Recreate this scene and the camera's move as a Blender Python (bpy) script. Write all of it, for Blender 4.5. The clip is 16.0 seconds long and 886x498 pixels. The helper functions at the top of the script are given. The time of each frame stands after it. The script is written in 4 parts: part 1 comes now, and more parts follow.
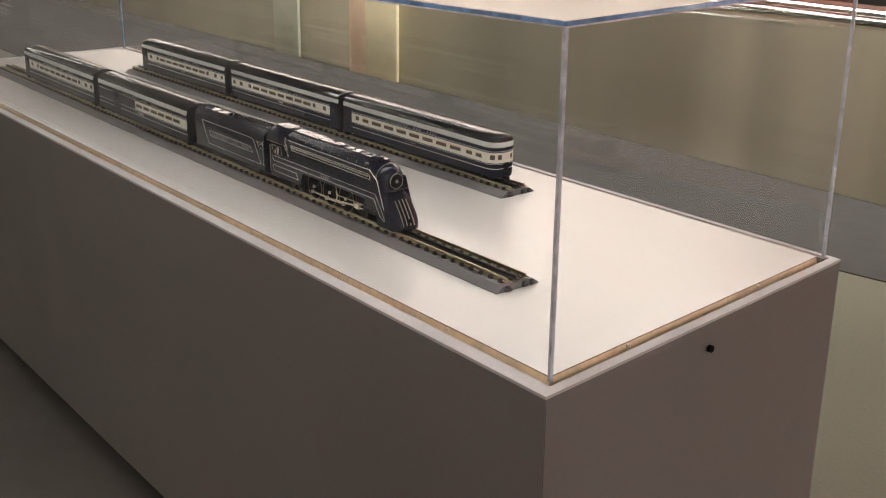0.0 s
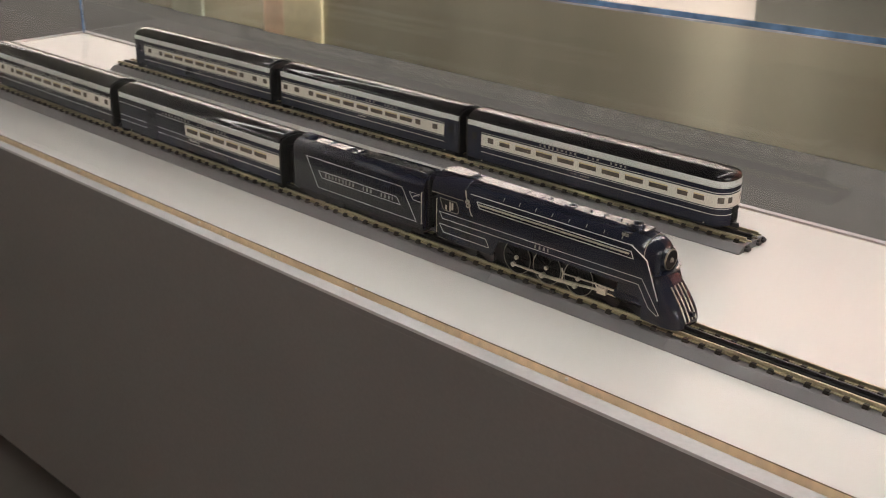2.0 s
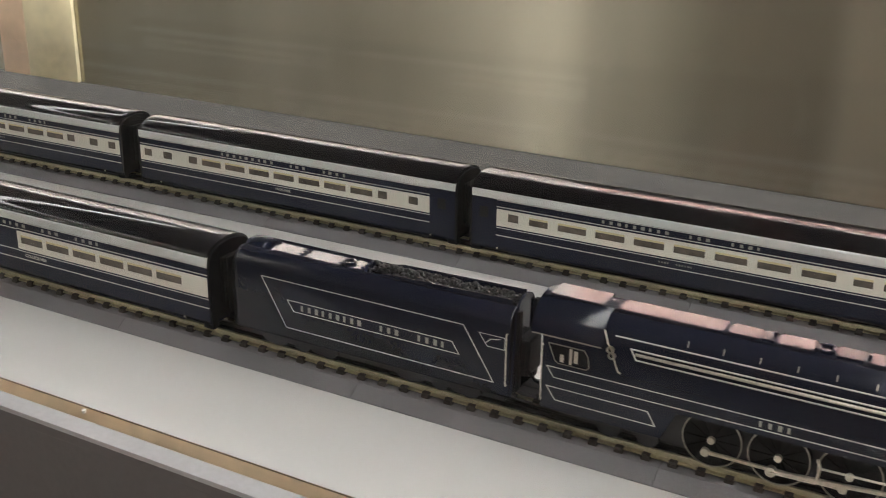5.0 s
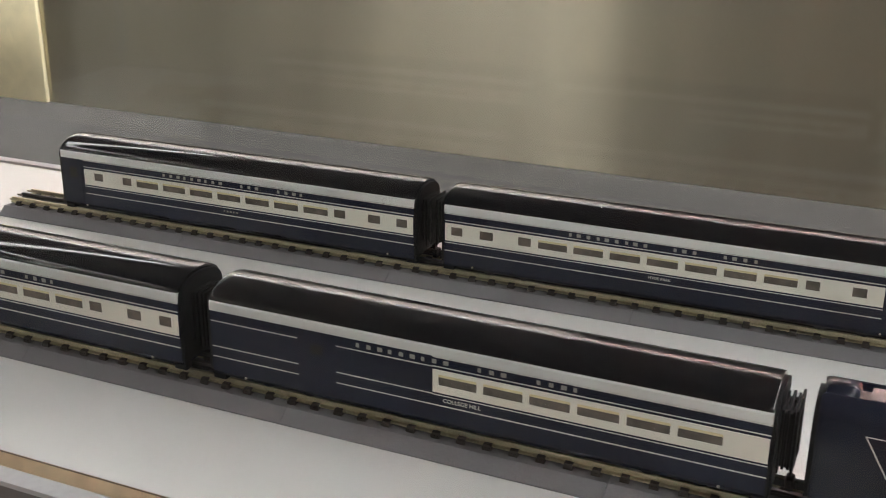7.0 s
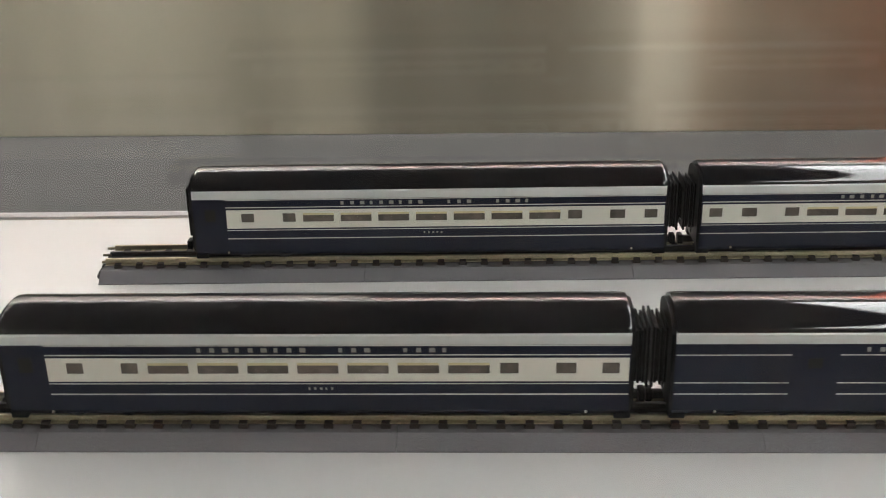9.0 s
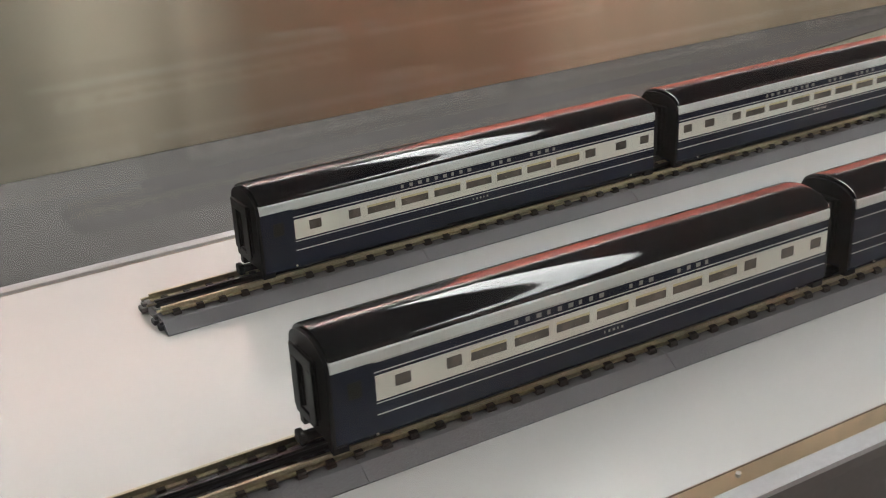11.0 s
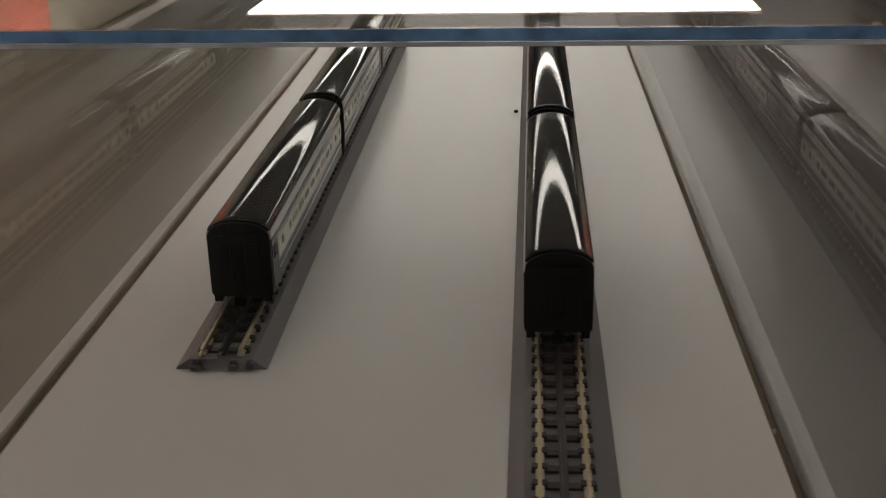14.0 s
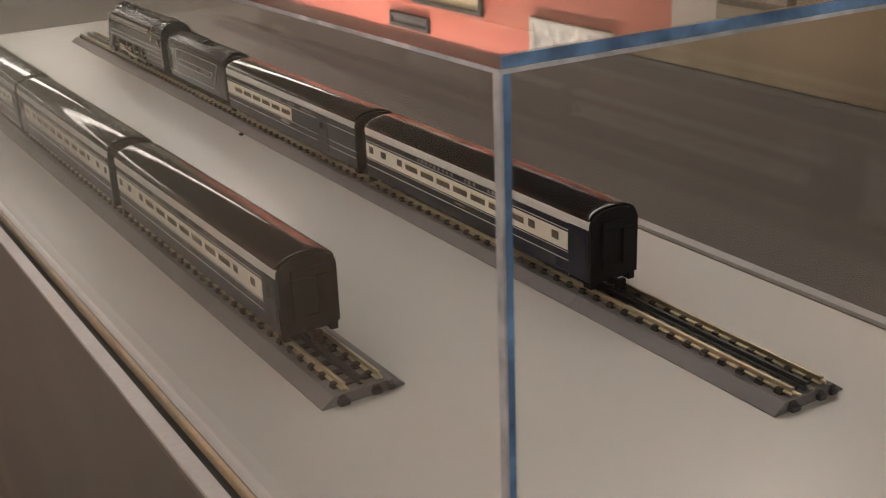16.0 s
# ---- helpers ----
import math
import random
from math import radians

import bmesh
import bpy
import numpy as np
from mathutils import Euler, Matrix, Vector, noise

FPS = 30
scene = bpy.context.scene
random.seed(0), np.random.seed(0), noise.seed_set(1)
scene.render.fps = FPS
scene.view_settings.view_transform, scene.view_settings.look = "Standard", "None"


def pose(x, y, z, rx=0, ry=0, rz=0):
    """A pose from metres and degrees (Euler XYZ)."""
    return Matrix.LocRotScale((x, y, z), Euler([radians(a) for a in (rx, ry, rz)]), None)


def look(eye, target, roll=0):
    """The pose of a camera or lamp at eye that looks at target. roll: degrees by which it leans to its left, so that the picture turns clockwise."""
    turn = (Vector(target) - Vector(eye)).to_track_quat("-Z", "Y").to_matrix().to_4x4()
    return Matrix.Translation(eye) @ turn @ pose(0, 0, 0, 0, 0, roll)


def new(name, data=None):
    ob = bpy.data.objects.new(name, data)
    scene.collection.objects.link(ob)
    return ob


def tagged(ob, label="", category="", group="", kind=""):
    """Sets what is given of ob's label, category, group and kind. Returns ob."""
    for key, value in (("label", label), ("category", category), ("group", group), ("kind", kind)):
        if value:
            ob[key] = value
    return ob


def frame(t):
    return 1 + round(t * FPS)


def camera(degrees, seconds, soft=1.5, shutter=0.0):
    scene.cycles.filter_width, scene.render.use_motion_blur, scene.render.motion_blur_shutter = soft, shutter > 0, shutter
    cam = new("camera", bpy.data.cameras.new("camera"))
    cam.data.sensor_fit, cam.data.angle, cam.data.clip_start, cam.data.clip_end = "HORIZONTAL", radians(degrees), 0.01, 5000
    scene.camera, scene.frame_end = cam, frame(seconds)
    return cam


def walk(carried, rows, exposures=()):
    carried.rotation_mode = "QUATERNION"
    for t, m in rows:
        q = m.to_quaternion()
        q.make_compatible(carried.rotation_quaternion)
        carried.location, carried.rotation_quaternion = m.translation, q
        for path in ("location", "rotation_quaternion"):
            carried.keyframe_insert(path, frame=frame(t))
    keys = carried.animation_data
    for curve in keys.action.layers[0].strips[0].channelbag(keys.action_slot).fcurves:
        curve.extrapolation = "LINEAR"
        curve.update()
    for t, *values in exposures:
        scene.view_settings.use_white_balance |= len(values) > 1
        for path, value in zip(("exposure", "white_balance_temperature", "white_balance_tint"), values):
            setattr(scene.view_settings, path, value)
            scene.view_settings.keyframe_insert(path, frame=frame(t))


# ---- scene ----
cam = camera(42.74, 16.0, soft=1.0, shutter=0.25)

walk(cam, [
    (0.0, pose(1.078, -0.960, 1.302, 70.97, -0.55, 51.49)),
    (0.5, pose(0.999, -0.976, 1.291, 70.18, -0.36, 51.27)),
    (1.0, pose(0.790, -0.925, 1.282, 69.83, 0.67, 52.68)),
    (1.5, pose(0.590, -0.908, 1.288, 68.98, -0.21, 50.65)),
    (2.0, pose(0.332, -0.988, 1.310, 68.06, -0.72, 43.54)),
    (2.5, look((0.201, -1.011, 1.289), (-0.884, 0.500, 0.553), -1.3)),
    (3.0, pose(0.102, -0.952, 1.269, 68.88, -0.13, 34.13)),
    (3.2, pose(0.014, -0.890, 1.244, 68.46, -0.65, 32.96)),
    (5.3, pose(-0.388, -0.688, 1.185, 69.43, -0.35, 28.13)),
    (5.5, pose(-0.457, -0.711, 1.192, 69.08, 0.11, 25.66)),
    (6.0, pose(-0.587, -0.737, 1.189, 68.90, 0.43, 24.00)),
    (6.5, pose(-0.754, -0.698, 1.177, 69.63, 0.24, 26.81)),
    (7.0, pose(-0.873, -0.662, 1.182, 69.29, -0.41, 24.11)),
    (7.5, pose(-1.032, -0.705, 1.181, 69.68, -1.19, 16.36)),
    (8.0, pose(-1.185, -0.758, 1.194, 68.83, -0.17, 6.97)),
    (8.5, pose(-1.335, -0.748, 1.178, 68.75, -0.60, 5.56)),
    (9.0, pose(-1.503, -0.686, 1.189, 66.94, 1.07, 1.78)),
    (9.2, pose(-1.540, -0.670, 1.186, 66.70, 2.00, -0.53)),
    (11.3, pose(-2.200, -0.545, 1.169, 67.40, 1.60, -37.60)),
    (11.5, pose(-2.281, -0.524, 1.174, 67.42, 0.68, -42.78)),
    (12.0, pose(-2.463, -0.483, 1.184, 66.95, 0.85, -51.12)),
    (12.5, pose(-2.536, -0.365, 1.176, 66.98, 1.09, -54.08)),
    (13.0, pose(-2.559, -0.225, 1.178, 66.06, 0.53, -62.69)),
    (13.5, pose(-2.645, -0.078, 1.180, 68.45, 0.09, -76.80)),
    (14.0, pose(-2.716, 0.063, 1.187, 68.44, 1.13, -85.81)),
    (14.5, pose(-2.692, 0.218, 1.176, 70.18, 1.71, -91.20)),
    (15.0, pose(-2.659, 0.366, 1.177, 69.21, 0.12, -98.58)),
    (15.5, pose(-2.649, 0.565, 1.188, 68.70, 2.00, -112.93)),
    (16.0, pose(-2.622, 0.692, 1.189, 68.99, 2.08, -121.74)),
], exposures=[(0.0, 0.08, 6650, 10), (2.0, 0.18, 6600, 9), (2.5, 0.35, 6600, 9), (3.0, 0.22, 6600, 9), (5.5, 0.26, 6250, 8), (7.0, 0.32, 6200, 8), (9.0, 0.42, 6150, 7), (11.5, 0.4, 6150, 7), (12.0, 0.48, 6150, 6), (13.0, -0.15, 6150, 5), (13.5, -0.5, 6500, 8), (14.0, -1.2, 6900, 10), (14.5, -1.5, 7100, 10), (15.0, -1.5, 7200, 11), (15.5, -0.62, 7200, 13), (16.0, -0.42, 7200, 13)])

# ---- world and exposure ----
world = bpy.data.worlds.new("world")
scene.world = world
world.use_nodes = True
world.node_tree.nodes["Background"].inputs[0].default_value = (0.05, 0.05, 0.055, 1)
world.node_tree.nodes["Background"].inputs[1].default_value = 0.2

DECK = 0.74          # height of the white deck
CEIL = 2.90          # height of the ceiling
WARM = (1.0, 0.965, 0.91)


# ---- materials ----
def nodes_of(name):
    m = bpy.data.materials.new(name)
    m.use_nodes = True
    return m, m.node_tree.nodes, m.node_tree.links, m.node_tree.nodes["Principled BSDF"]


def paint(name, colour, rough=0.5, metal=0.0, grain=40.0, vary=0.12, stain=3.0, stain_vary=0.12, bump=0.05, coat=0.0, spec=0.5, per_piece=0.0, gloss_vary=0.2):
    """Paint, plastic, wood or metal: grain and larger stains in colour and gloss, and a fine relief."""
    m, n, l, p = nodes_of(name)
    tc = n.new("ShaderNodeTexCoord")
    fine, large = n.new("ShaderNodeTexNoise"), n.new("ShaderNodeTexNoise")
    fine.inputs["Scale"].default_value, fine.inputs["Detail"].default_value = grain, 6
    large.inputs["Scale"].default_value, large.inputs["Detail"].default_value = stain, 4
    for t in (fine, large):
        l.new(tc.outputs["Object"], t.inputs["Vector"])
    mixes = []
    last = None
    for t, amount in ((fine, vary), (large, stain_vary)):
        r = n.new("ShaderNodeMapRange")
        r.inputs["From Min"].default_value, r.inputs["From Max"].default_value = 0.3, 0.7
        r.inputs["To Min"].default_value, r.inputs["To Max"].default_value = 1 - amount, 1 + amount
        l.new(t.outputs["Fac"], r.inputs["Value"])
        mul = n.new("ShaderNodeMix")
        mul.data_type, mul.blend_type = "RGBA", "MULTIPLY"
        mul.inputs["Factor"].default_value = 1.0
        if last is None:
            mul.inputs["A"].default_value = (*colour, 1)
        else:
            l.new(last, mul.inputs["A"])
        l.new(r.outputs["Result"], mul.inputs["B"])
        last = mul.outputs["Result"]
    if per_piece:
        info = n.new("ShaderNodeObjectInfo")
        r = n.new("ShaderNodeMapRange")
        r.inputs["To Min"].default_value, r.inputs["To Max"].default_value = 1 - per_piece, 1 + per_piece
        l.new(info.outputs["Random"], r.inputs["Value"])
        mul = n.new("ShaderNodeMix")
        mul.data_type, mul.blend_type = "RGBA", "MULTIPLY"
        mul.inputs["Factor"].default_value = 1.0
        l.new(last, mul.inputs["A"])
        l.new(r.outputs["Result"], mul.inputs["B"])
        last = mul.outputs["Result"]
    l.new(last, p.inputs["Base Color"])
    rr = n.new("ShaderNodeMapRange")
    rr.inputs["From Min"].default_value, rr.inputs["From Max"].default_value = 0.3, 0.7
    rr.inputs["To Min"].default_value, rr.inputs["To Max"].default_value = max(rough * (1 - gloss_vary), 0.02), min(rough * (1 + gloss_vary), 1)
    l.new(large.outputs["Fac"], rr.inputs["Value"])
    l.new(rr.outputs["Result"], p.inputs["Roughness"])
    p.inputs["Metallic"].default_value = metal
    p.inputs["Coat Weight"].default_value = coat
    p.inputs["Coat Roughness"].default_value = 0.06
    p.inputs["Specular IOR Level"].default_value = spec
    if bump:
        b = n.new("ShaderNodeBump")
        b.inputs["Strength"].default_value, b.inputs["Distance"].default_value = bump, 0.001
        l.new(fine.outputs["Fac"], b.inputs["Height"])
        l.new(b.outputs["Normal"], p.inputs["Normal"])
    return m


def glowing(name, colour, strength):
    m, n, l, p = nodes_of(name)
    p.inputs["Base Color"].default_value = (0.8, 0.8, 0.8, 1)
    p.inputs["Emission Color"].default_value = (*colour, 1)
    p.inputs["Emission Strength"].default_value = strength
    return m


def clear(name, tint):
    """Clear flat sheet: it lets the view straight through and mirrors more the flatter it is seen."""
    m, n, l, p = nodes_of(name)
    n.remove(p)
    weight = n.new("ShaderNodeLayerWeight")
    weight.inputs["Blend"].default_value = 0.5
    power = n.new("ShaderNodeMath")
    power.operation = "POWER"
    power.inputs[1].default_value = 5.0
    l.new(weight.outputs["Facing"], power.inputs[0])
    gloss_part = n.new("ShaderNodeMapRange")
    gloss_part.inputs["To Min"].default_value, gloss_part.inputs["To Max"].default_value = 0.039, 1.0
    l.new(power.outputs["Value"], gloss_part.inputs["Value"])
    see, shine, mix = n.new("ShaderNodeBsdfTransparent"), n.new("ShaderNodeBsdfGlossy"), n.new("ShaderNodeMixShader")
    see.inputs["Color"].default_value = (*tint, 1)
    shine.inputs["Roughness"].default_value = 0.0
    l.new(gloss_part.outputs["Result"], mix.inputs["Fac"])
    l.new(see.outputs["BSDF"], mix.inputs[1])
    l.new(shine.outputs["BSDF"], mix.inputs[2])
    l.new(mix.outputs["Shader"], n["Material Output"].inputs["Surface"])
    return m


NAVY = paint("navy_enamel", (0.0090, 0.0120, 0.0265), 0.22, grain=300, vary=0.06, stain=20, bump=0.0, spec=0.2)
PLATE = paint("polished_roof_plate", (0.0100, 0.0125, 0.0240), 0.10, grain=350, vary=0.06, stain=25, bump=0.0, spec=0.6)
LOCO_NAVY = paint("locomotive_enamel", (0.0080, 0.0102, 0.0205), 0.14, grain=350, vary=0.06, stain=25, bump=0.0, spec=0.32)
BLACK_GLOSS = paint("gloss_black_roof", (0.0030, 0.0034, 0.0048), 0.05, grain=200, vary=0.1, stain=12, bump=0.0, gloss_vary=0.05)
BLACK = paint("black_plastic", (0.004, 0.004, 0.005), 0.42, grain=300, bump=0.02, spec=0.07)
LUG = paint("metal_joint_lug", (0.19, 0.16, 0.125), 0.4, metal=0.8, grain=300, vary=0.25, bump=0.05)
CHARCOAL = paint("dark_underframe", (0.012, 0.012, 0.015), 0.55, grain=300, bump=0.06)
CREAM = paint("cream_band", (0.67, 0.665, 0.59), 0.35, grain=250, vary=0.03, stain=15, stain_vary=0.05, bump=0.01)
SILVER = paint("pale_grey_stripe", (0.61, 0.65, 0.63), 0.37, metal=0.15, grain=250, vary=0.04, stain=15, stain_vary=0.05, bump=0.01)
LETTER = paint("dull_silver_lettering", (0.24, 0.24, 0.225), 0.5, grain=300, vary=0.1, bump=0.0)
LINE = paint("silver_pinstripe", (0.60, 0.60, 0.57), 0.4, grain=300, vary=0.1, bump=0.0)
PANE = paint("window_pane", (0.10, 0.085, 0.07), 0.18, grain=120, vary=0.2, stain=60, stain_vary=0.25, bump=0.0, per_piece=0.15)
BLIND = paint("beige_blind", (0.58, 0.51, 0.30), 0.5, grain=200, vary=0.1, bump=0.0)
STEEL = paint("rod_steel", (0.60, 0.56, 0.47), 0.36, metal=1.0, grain=400, vary=0.15, bump=0.03)
TYRE = paint("dull_tyre", (0.34, 0.32, 0.27), 0.4, metal=1.0, grain=400, vary=0.15, bump=0.03)
BRASS = paint("brassy_rail", (0.47, 0.42, 0.29), 0.36, metal=1.0, grain=500, vary=0.18, stain=9, stain_vary=0.2, bump=0.04)
BLACK_RAIL = paint("blackened_rail", (0.010, 0.010, 0.012), 0.4, grain=300, vary=0.2, bump=0.04)
BALLAST = paint("grey_roadbed", (0.155, 0.15, 0.155), 0.6, grain=900, vary=0.18, stain=14, stain_vary=0.1, bump=0.3, per_piece=0.05)
JOINT = paint("dark_grey_joint", (0.050, 0.048, 0.050), 0.6, grain=900, vary=0.2, bump=0.2)
TIE = paint("brown_tie", (0.030, 0.022, 0.017), 0.55, grain=500, vary=0.2, bump=0.1, per_piece=0.2)
COAL = paint("coal", (0.010, 0.010, 0.011), 0.35, grain=300, vary=0.3, bump=0.3, per_piece=0.2)
DECK_WHITE = paint("white_deck_paint", (0.665, 0.66, 0.64), 0.25, grain=180, vary=0.012, stain=2.0, stain_vary=0.015, bump=0.012, gloss_vary=0.03, spec=0.8)
PLINTH = paint("taupe_plinth_paint", (0.152, 0.145, 0.144), 0.5, grain=160, vary=0.04, stain=2.5, stain_vary=0.06, bump=0.05)
# ledge top: plinth paint made paler, with the light from above painted in
LEDGE = paint("lit_ledge_paint", (0.48, 0.48, 0.49), 0.5, grain=160, vary=0.05, stain=6, stain_vary=0.1, bump=0.05)
WOOD = paint("pale_wood_edge", (0.92, 0.71, 0.46), 0.4, grain=90, vary=0.12, stain=14, stain_vary=0.12, bump=0.05)
# shade under the deck's top edge, put into a thin brown strip
RIM_SHADE = paint("brown_rim_shade", (0.22, 0.150, 0.095), 0.5, grain=90, vary=0.15, stain=14, stain_vary=0.15, bump=0.03)
TOE = paint("black_toe_kick", (0.02, 0.018, 0.016), 0.7, bump=0.02)
# near-black brown that has the narrow gap's shade put into it
SLIT = paint("shade_brown_slit", (0.030, 0.024, 0.018), 0.7, bump=0.02)
PIN = paint("bright_pin", (0.72, 0.68, 0.6), 0.4, metal=0.0, bump=0.0)
ACRYLIC = clear("clear_acrylic", (0.995, 0.997, 1.0))
EDGE = paint("polished_blue_edge", (0.13, 0.26, 0.50), 0.15, grain=70, vary=0.35, stain=18, stain_vary=0.35, bump=0.0, coat=0.5)
EDGE_INSIDE = paint("mirroring_edge", (0.62, 0.60, 0.60), 0.12, metal=1.0, grain=70, vary=0.2, stain=18, stain_vary=0.2, bump=0.0)
EDGE_PALE = paint("frosted_joint", (0.50, 0.54, 0.62), 0.25, grain=80, vary=0.2, stain=25, stain_vary=0.2, bump=0.0)
OLIVE = paint("olive_floor", (0.086, 0.083, 0.060), 0.45, grain=120, vary=0.12, stain=1.2, stain_vary=0.12, bump=0.03, spec=0.3)
CARPET = paint("dark_grey_border", (0.043, 0.041, 0.039), 0.8, grain=12, vary=0.06, stain=1.0, stain_vary=0.15, bump=0.0, spec=0.04)
AISLE = paint("brown_grey_carpet", (0.100, 0.090, 0.082), 0.8, grain=12, vary=0.06, stain=1.0, stain_vary=0.15, bump=0.0, spec=0.2)


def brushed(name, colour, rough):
    """Brushed sheet steel: the brush marks run level, so that reflections smear upright. Columns of mirrored light are
    also painted into its colour.
    """
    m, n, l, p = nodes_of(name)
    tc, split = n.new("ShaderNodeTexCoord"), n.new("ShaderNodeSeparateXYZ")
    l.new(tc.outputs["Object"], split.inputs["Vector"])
    # bright and dark reflection columns along the wall, painted into the base colour
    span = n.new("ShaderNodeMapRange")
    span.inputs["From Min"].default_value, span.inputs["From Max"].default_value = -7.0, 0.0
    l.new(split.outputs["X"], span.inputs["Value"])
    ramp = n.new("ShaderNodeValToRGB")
    mirror_tones = ((-7.0, 0.52), (-6.0, 0.44), (-5.05, 0.42), (-4.42, 0.38), (-3.85, 0.39), (-3.50, 0.40), (-3.30, 0.53), (-3.10, 0.50), (-2.70, 0.54), (-2.26, 0.58), (-2.12, 0.76), (-1.98, 0.76), (-1.86, 0.56), (-1.50, 0.48), (-1.25, 0.38), (-1.03, 0.34), (-0.95, 0.48), (-0.83, 0.48), (-0.74, 0.38), (0.0, 0.39))
    while len(ramp.color_ramp.elements) < len(mirror_tones):
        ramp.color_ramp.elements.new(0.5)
    for k, (x, v) in enumerate(mirror_tones):
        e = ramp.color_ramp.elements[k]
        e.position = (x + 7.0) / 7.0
        # the warmer east end paints in a reddish reflection
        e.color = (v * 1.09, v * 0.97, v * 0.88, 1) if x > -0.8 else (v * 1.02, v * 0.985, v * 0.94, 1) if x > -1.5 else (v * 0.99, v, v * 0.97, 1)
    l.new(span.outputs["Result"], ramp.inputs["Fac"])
    # a slow drift of tone in upright streaks
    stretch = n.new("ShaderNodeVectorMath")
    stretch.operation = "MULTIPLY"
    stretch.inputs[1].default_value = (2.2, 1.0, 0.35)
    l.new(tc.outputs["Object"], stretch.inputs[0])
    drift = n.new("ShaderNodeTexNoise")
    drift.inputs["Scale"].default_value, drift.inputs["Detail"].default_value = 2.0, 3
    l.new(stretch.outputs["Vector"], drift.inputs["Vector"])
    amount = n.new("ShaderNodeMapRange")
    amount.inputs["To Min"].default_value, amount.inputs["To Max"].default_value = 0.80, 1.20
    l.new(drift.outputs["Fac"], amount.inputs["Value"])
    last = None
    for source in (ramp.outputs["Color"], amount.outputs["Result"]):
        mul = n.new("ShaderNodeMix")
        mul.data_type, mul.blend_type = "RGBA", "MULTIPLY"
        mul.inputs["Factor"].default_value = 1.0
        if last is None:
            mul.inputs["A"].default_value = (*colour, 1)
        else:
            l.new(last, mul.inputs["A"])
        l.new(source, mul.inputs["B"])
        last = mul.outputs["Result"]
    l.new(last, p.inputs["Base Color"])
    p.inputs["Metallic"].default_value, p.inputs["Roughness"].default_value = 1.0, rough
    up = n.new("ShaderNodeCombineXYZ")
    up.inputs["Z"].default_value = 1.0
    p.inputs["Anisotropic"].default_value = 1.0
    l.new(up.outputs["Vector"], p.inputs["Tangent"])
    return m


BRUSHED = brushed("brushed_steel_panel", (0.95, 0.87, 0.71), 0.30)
RED = paint("salmon_red_wall", (0.74, 0.20, 0.14), 0.6, grain=60, vary=0.06, stain=0.8, stain_vary=0.1, bump=0.05)
PALE = paint("pale_pink_wall", (0.72, 0.62, 0.56), 0.6, grain=60, vary=0.05, stain=0.8, stain_vary=0.1, bump=0.05)
GREIGE = paint("greige_wall", (0.20, 0.18, 0.145), 0.6, grain=60, vary=0.05, stain=0.8, stain_vary=0.1, bump=0.05)
STONE = paint("stone_wall", (0.40, 0.37, 0.30), 0.6, grain=60, vary=0.05, stain=0.8, stain_vary=0.1, bump=0.05)
# the red wall again, with the washers' bright light put into its colour
LIT_RED = paint("lit_red_wall", (0.78, 0.50, 0.43), 0.6, grain=60, vary=0.05, stain=0.8, stain_vary=0.1, bump=0.05)
UMBER = paint("umber_wall", (0.20, 0.13, 0.10), 0.6, grain=60, vary=0.05, stain=0.8, stain_vary=0.1, bump=0.05)
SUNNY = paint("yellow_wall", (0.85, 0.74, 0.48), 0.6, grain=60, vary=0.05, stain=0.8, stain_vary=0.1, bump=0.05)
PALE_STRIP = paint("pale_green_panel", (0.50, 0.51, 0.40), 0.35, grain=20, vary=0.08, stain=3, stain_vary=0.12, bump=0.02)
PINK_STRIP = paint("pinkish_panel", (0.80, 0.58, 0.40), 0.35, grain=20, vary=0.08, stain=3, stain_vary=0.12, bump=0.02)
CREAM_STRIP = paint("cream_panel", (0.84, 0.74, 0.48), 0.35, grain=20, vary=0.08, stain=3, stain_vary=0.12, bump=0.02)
WHITE = paint("white_trim", (0.78, 0.76, 0.72), 0.5, grain=60, vary=0.04, stain=2, stain_vary=0.05)
CHROME = paint("chrome", (0.75, 0.74, 0.72), 0.12, metal=1.0, grain=60, vary=0.1, bump=0.0)
CEILING = paint("dark_ceiling", (0.16, 0.155, 0.15), 0.7, grain=30, vary=0.1, stain=0.7, stain_vary=0.1)
POSTER = paint("poster_print", (0.5, 0.47, 0.42), 0.4, grain=9, vary=0.5, stain=4, stain_vary=0.4, bump=0.0)
SKETCH = paint("pale_poster_print", (0.66, 0.65, 0.62), 0.4, grain=30, vary=0.35, stain=7, stain_vary=0.35, bump=0.0)
DARK_FRAME = paint("dark_picture_frame", (0.03, 0.028, 0.026), 0.4)


# ---- mesh helpers ----
def box(bm, x0, x1, y0, y1, z0, z1, bevel=0.0):
    m = Matrix.Translation(((x0 + x1) / 2, (y0 + y1) / 2, (z0 + z1) / 2)) @ Matrix.Diagonal((abs(x1 - x0), abs(y1 - y0), abs(z1 - z0), 1))
    made = bmesh.ops.create_cube(bm, size=1.0, matrix=m)
    if bevel:
        edges = list({e for v in made["verts"] for e in v.link_edges})
        bmesh.ops.bevel(bm, geom=edges, offset=bevel, segments=2, affect="EDGES", profile=0.5)
    return bm


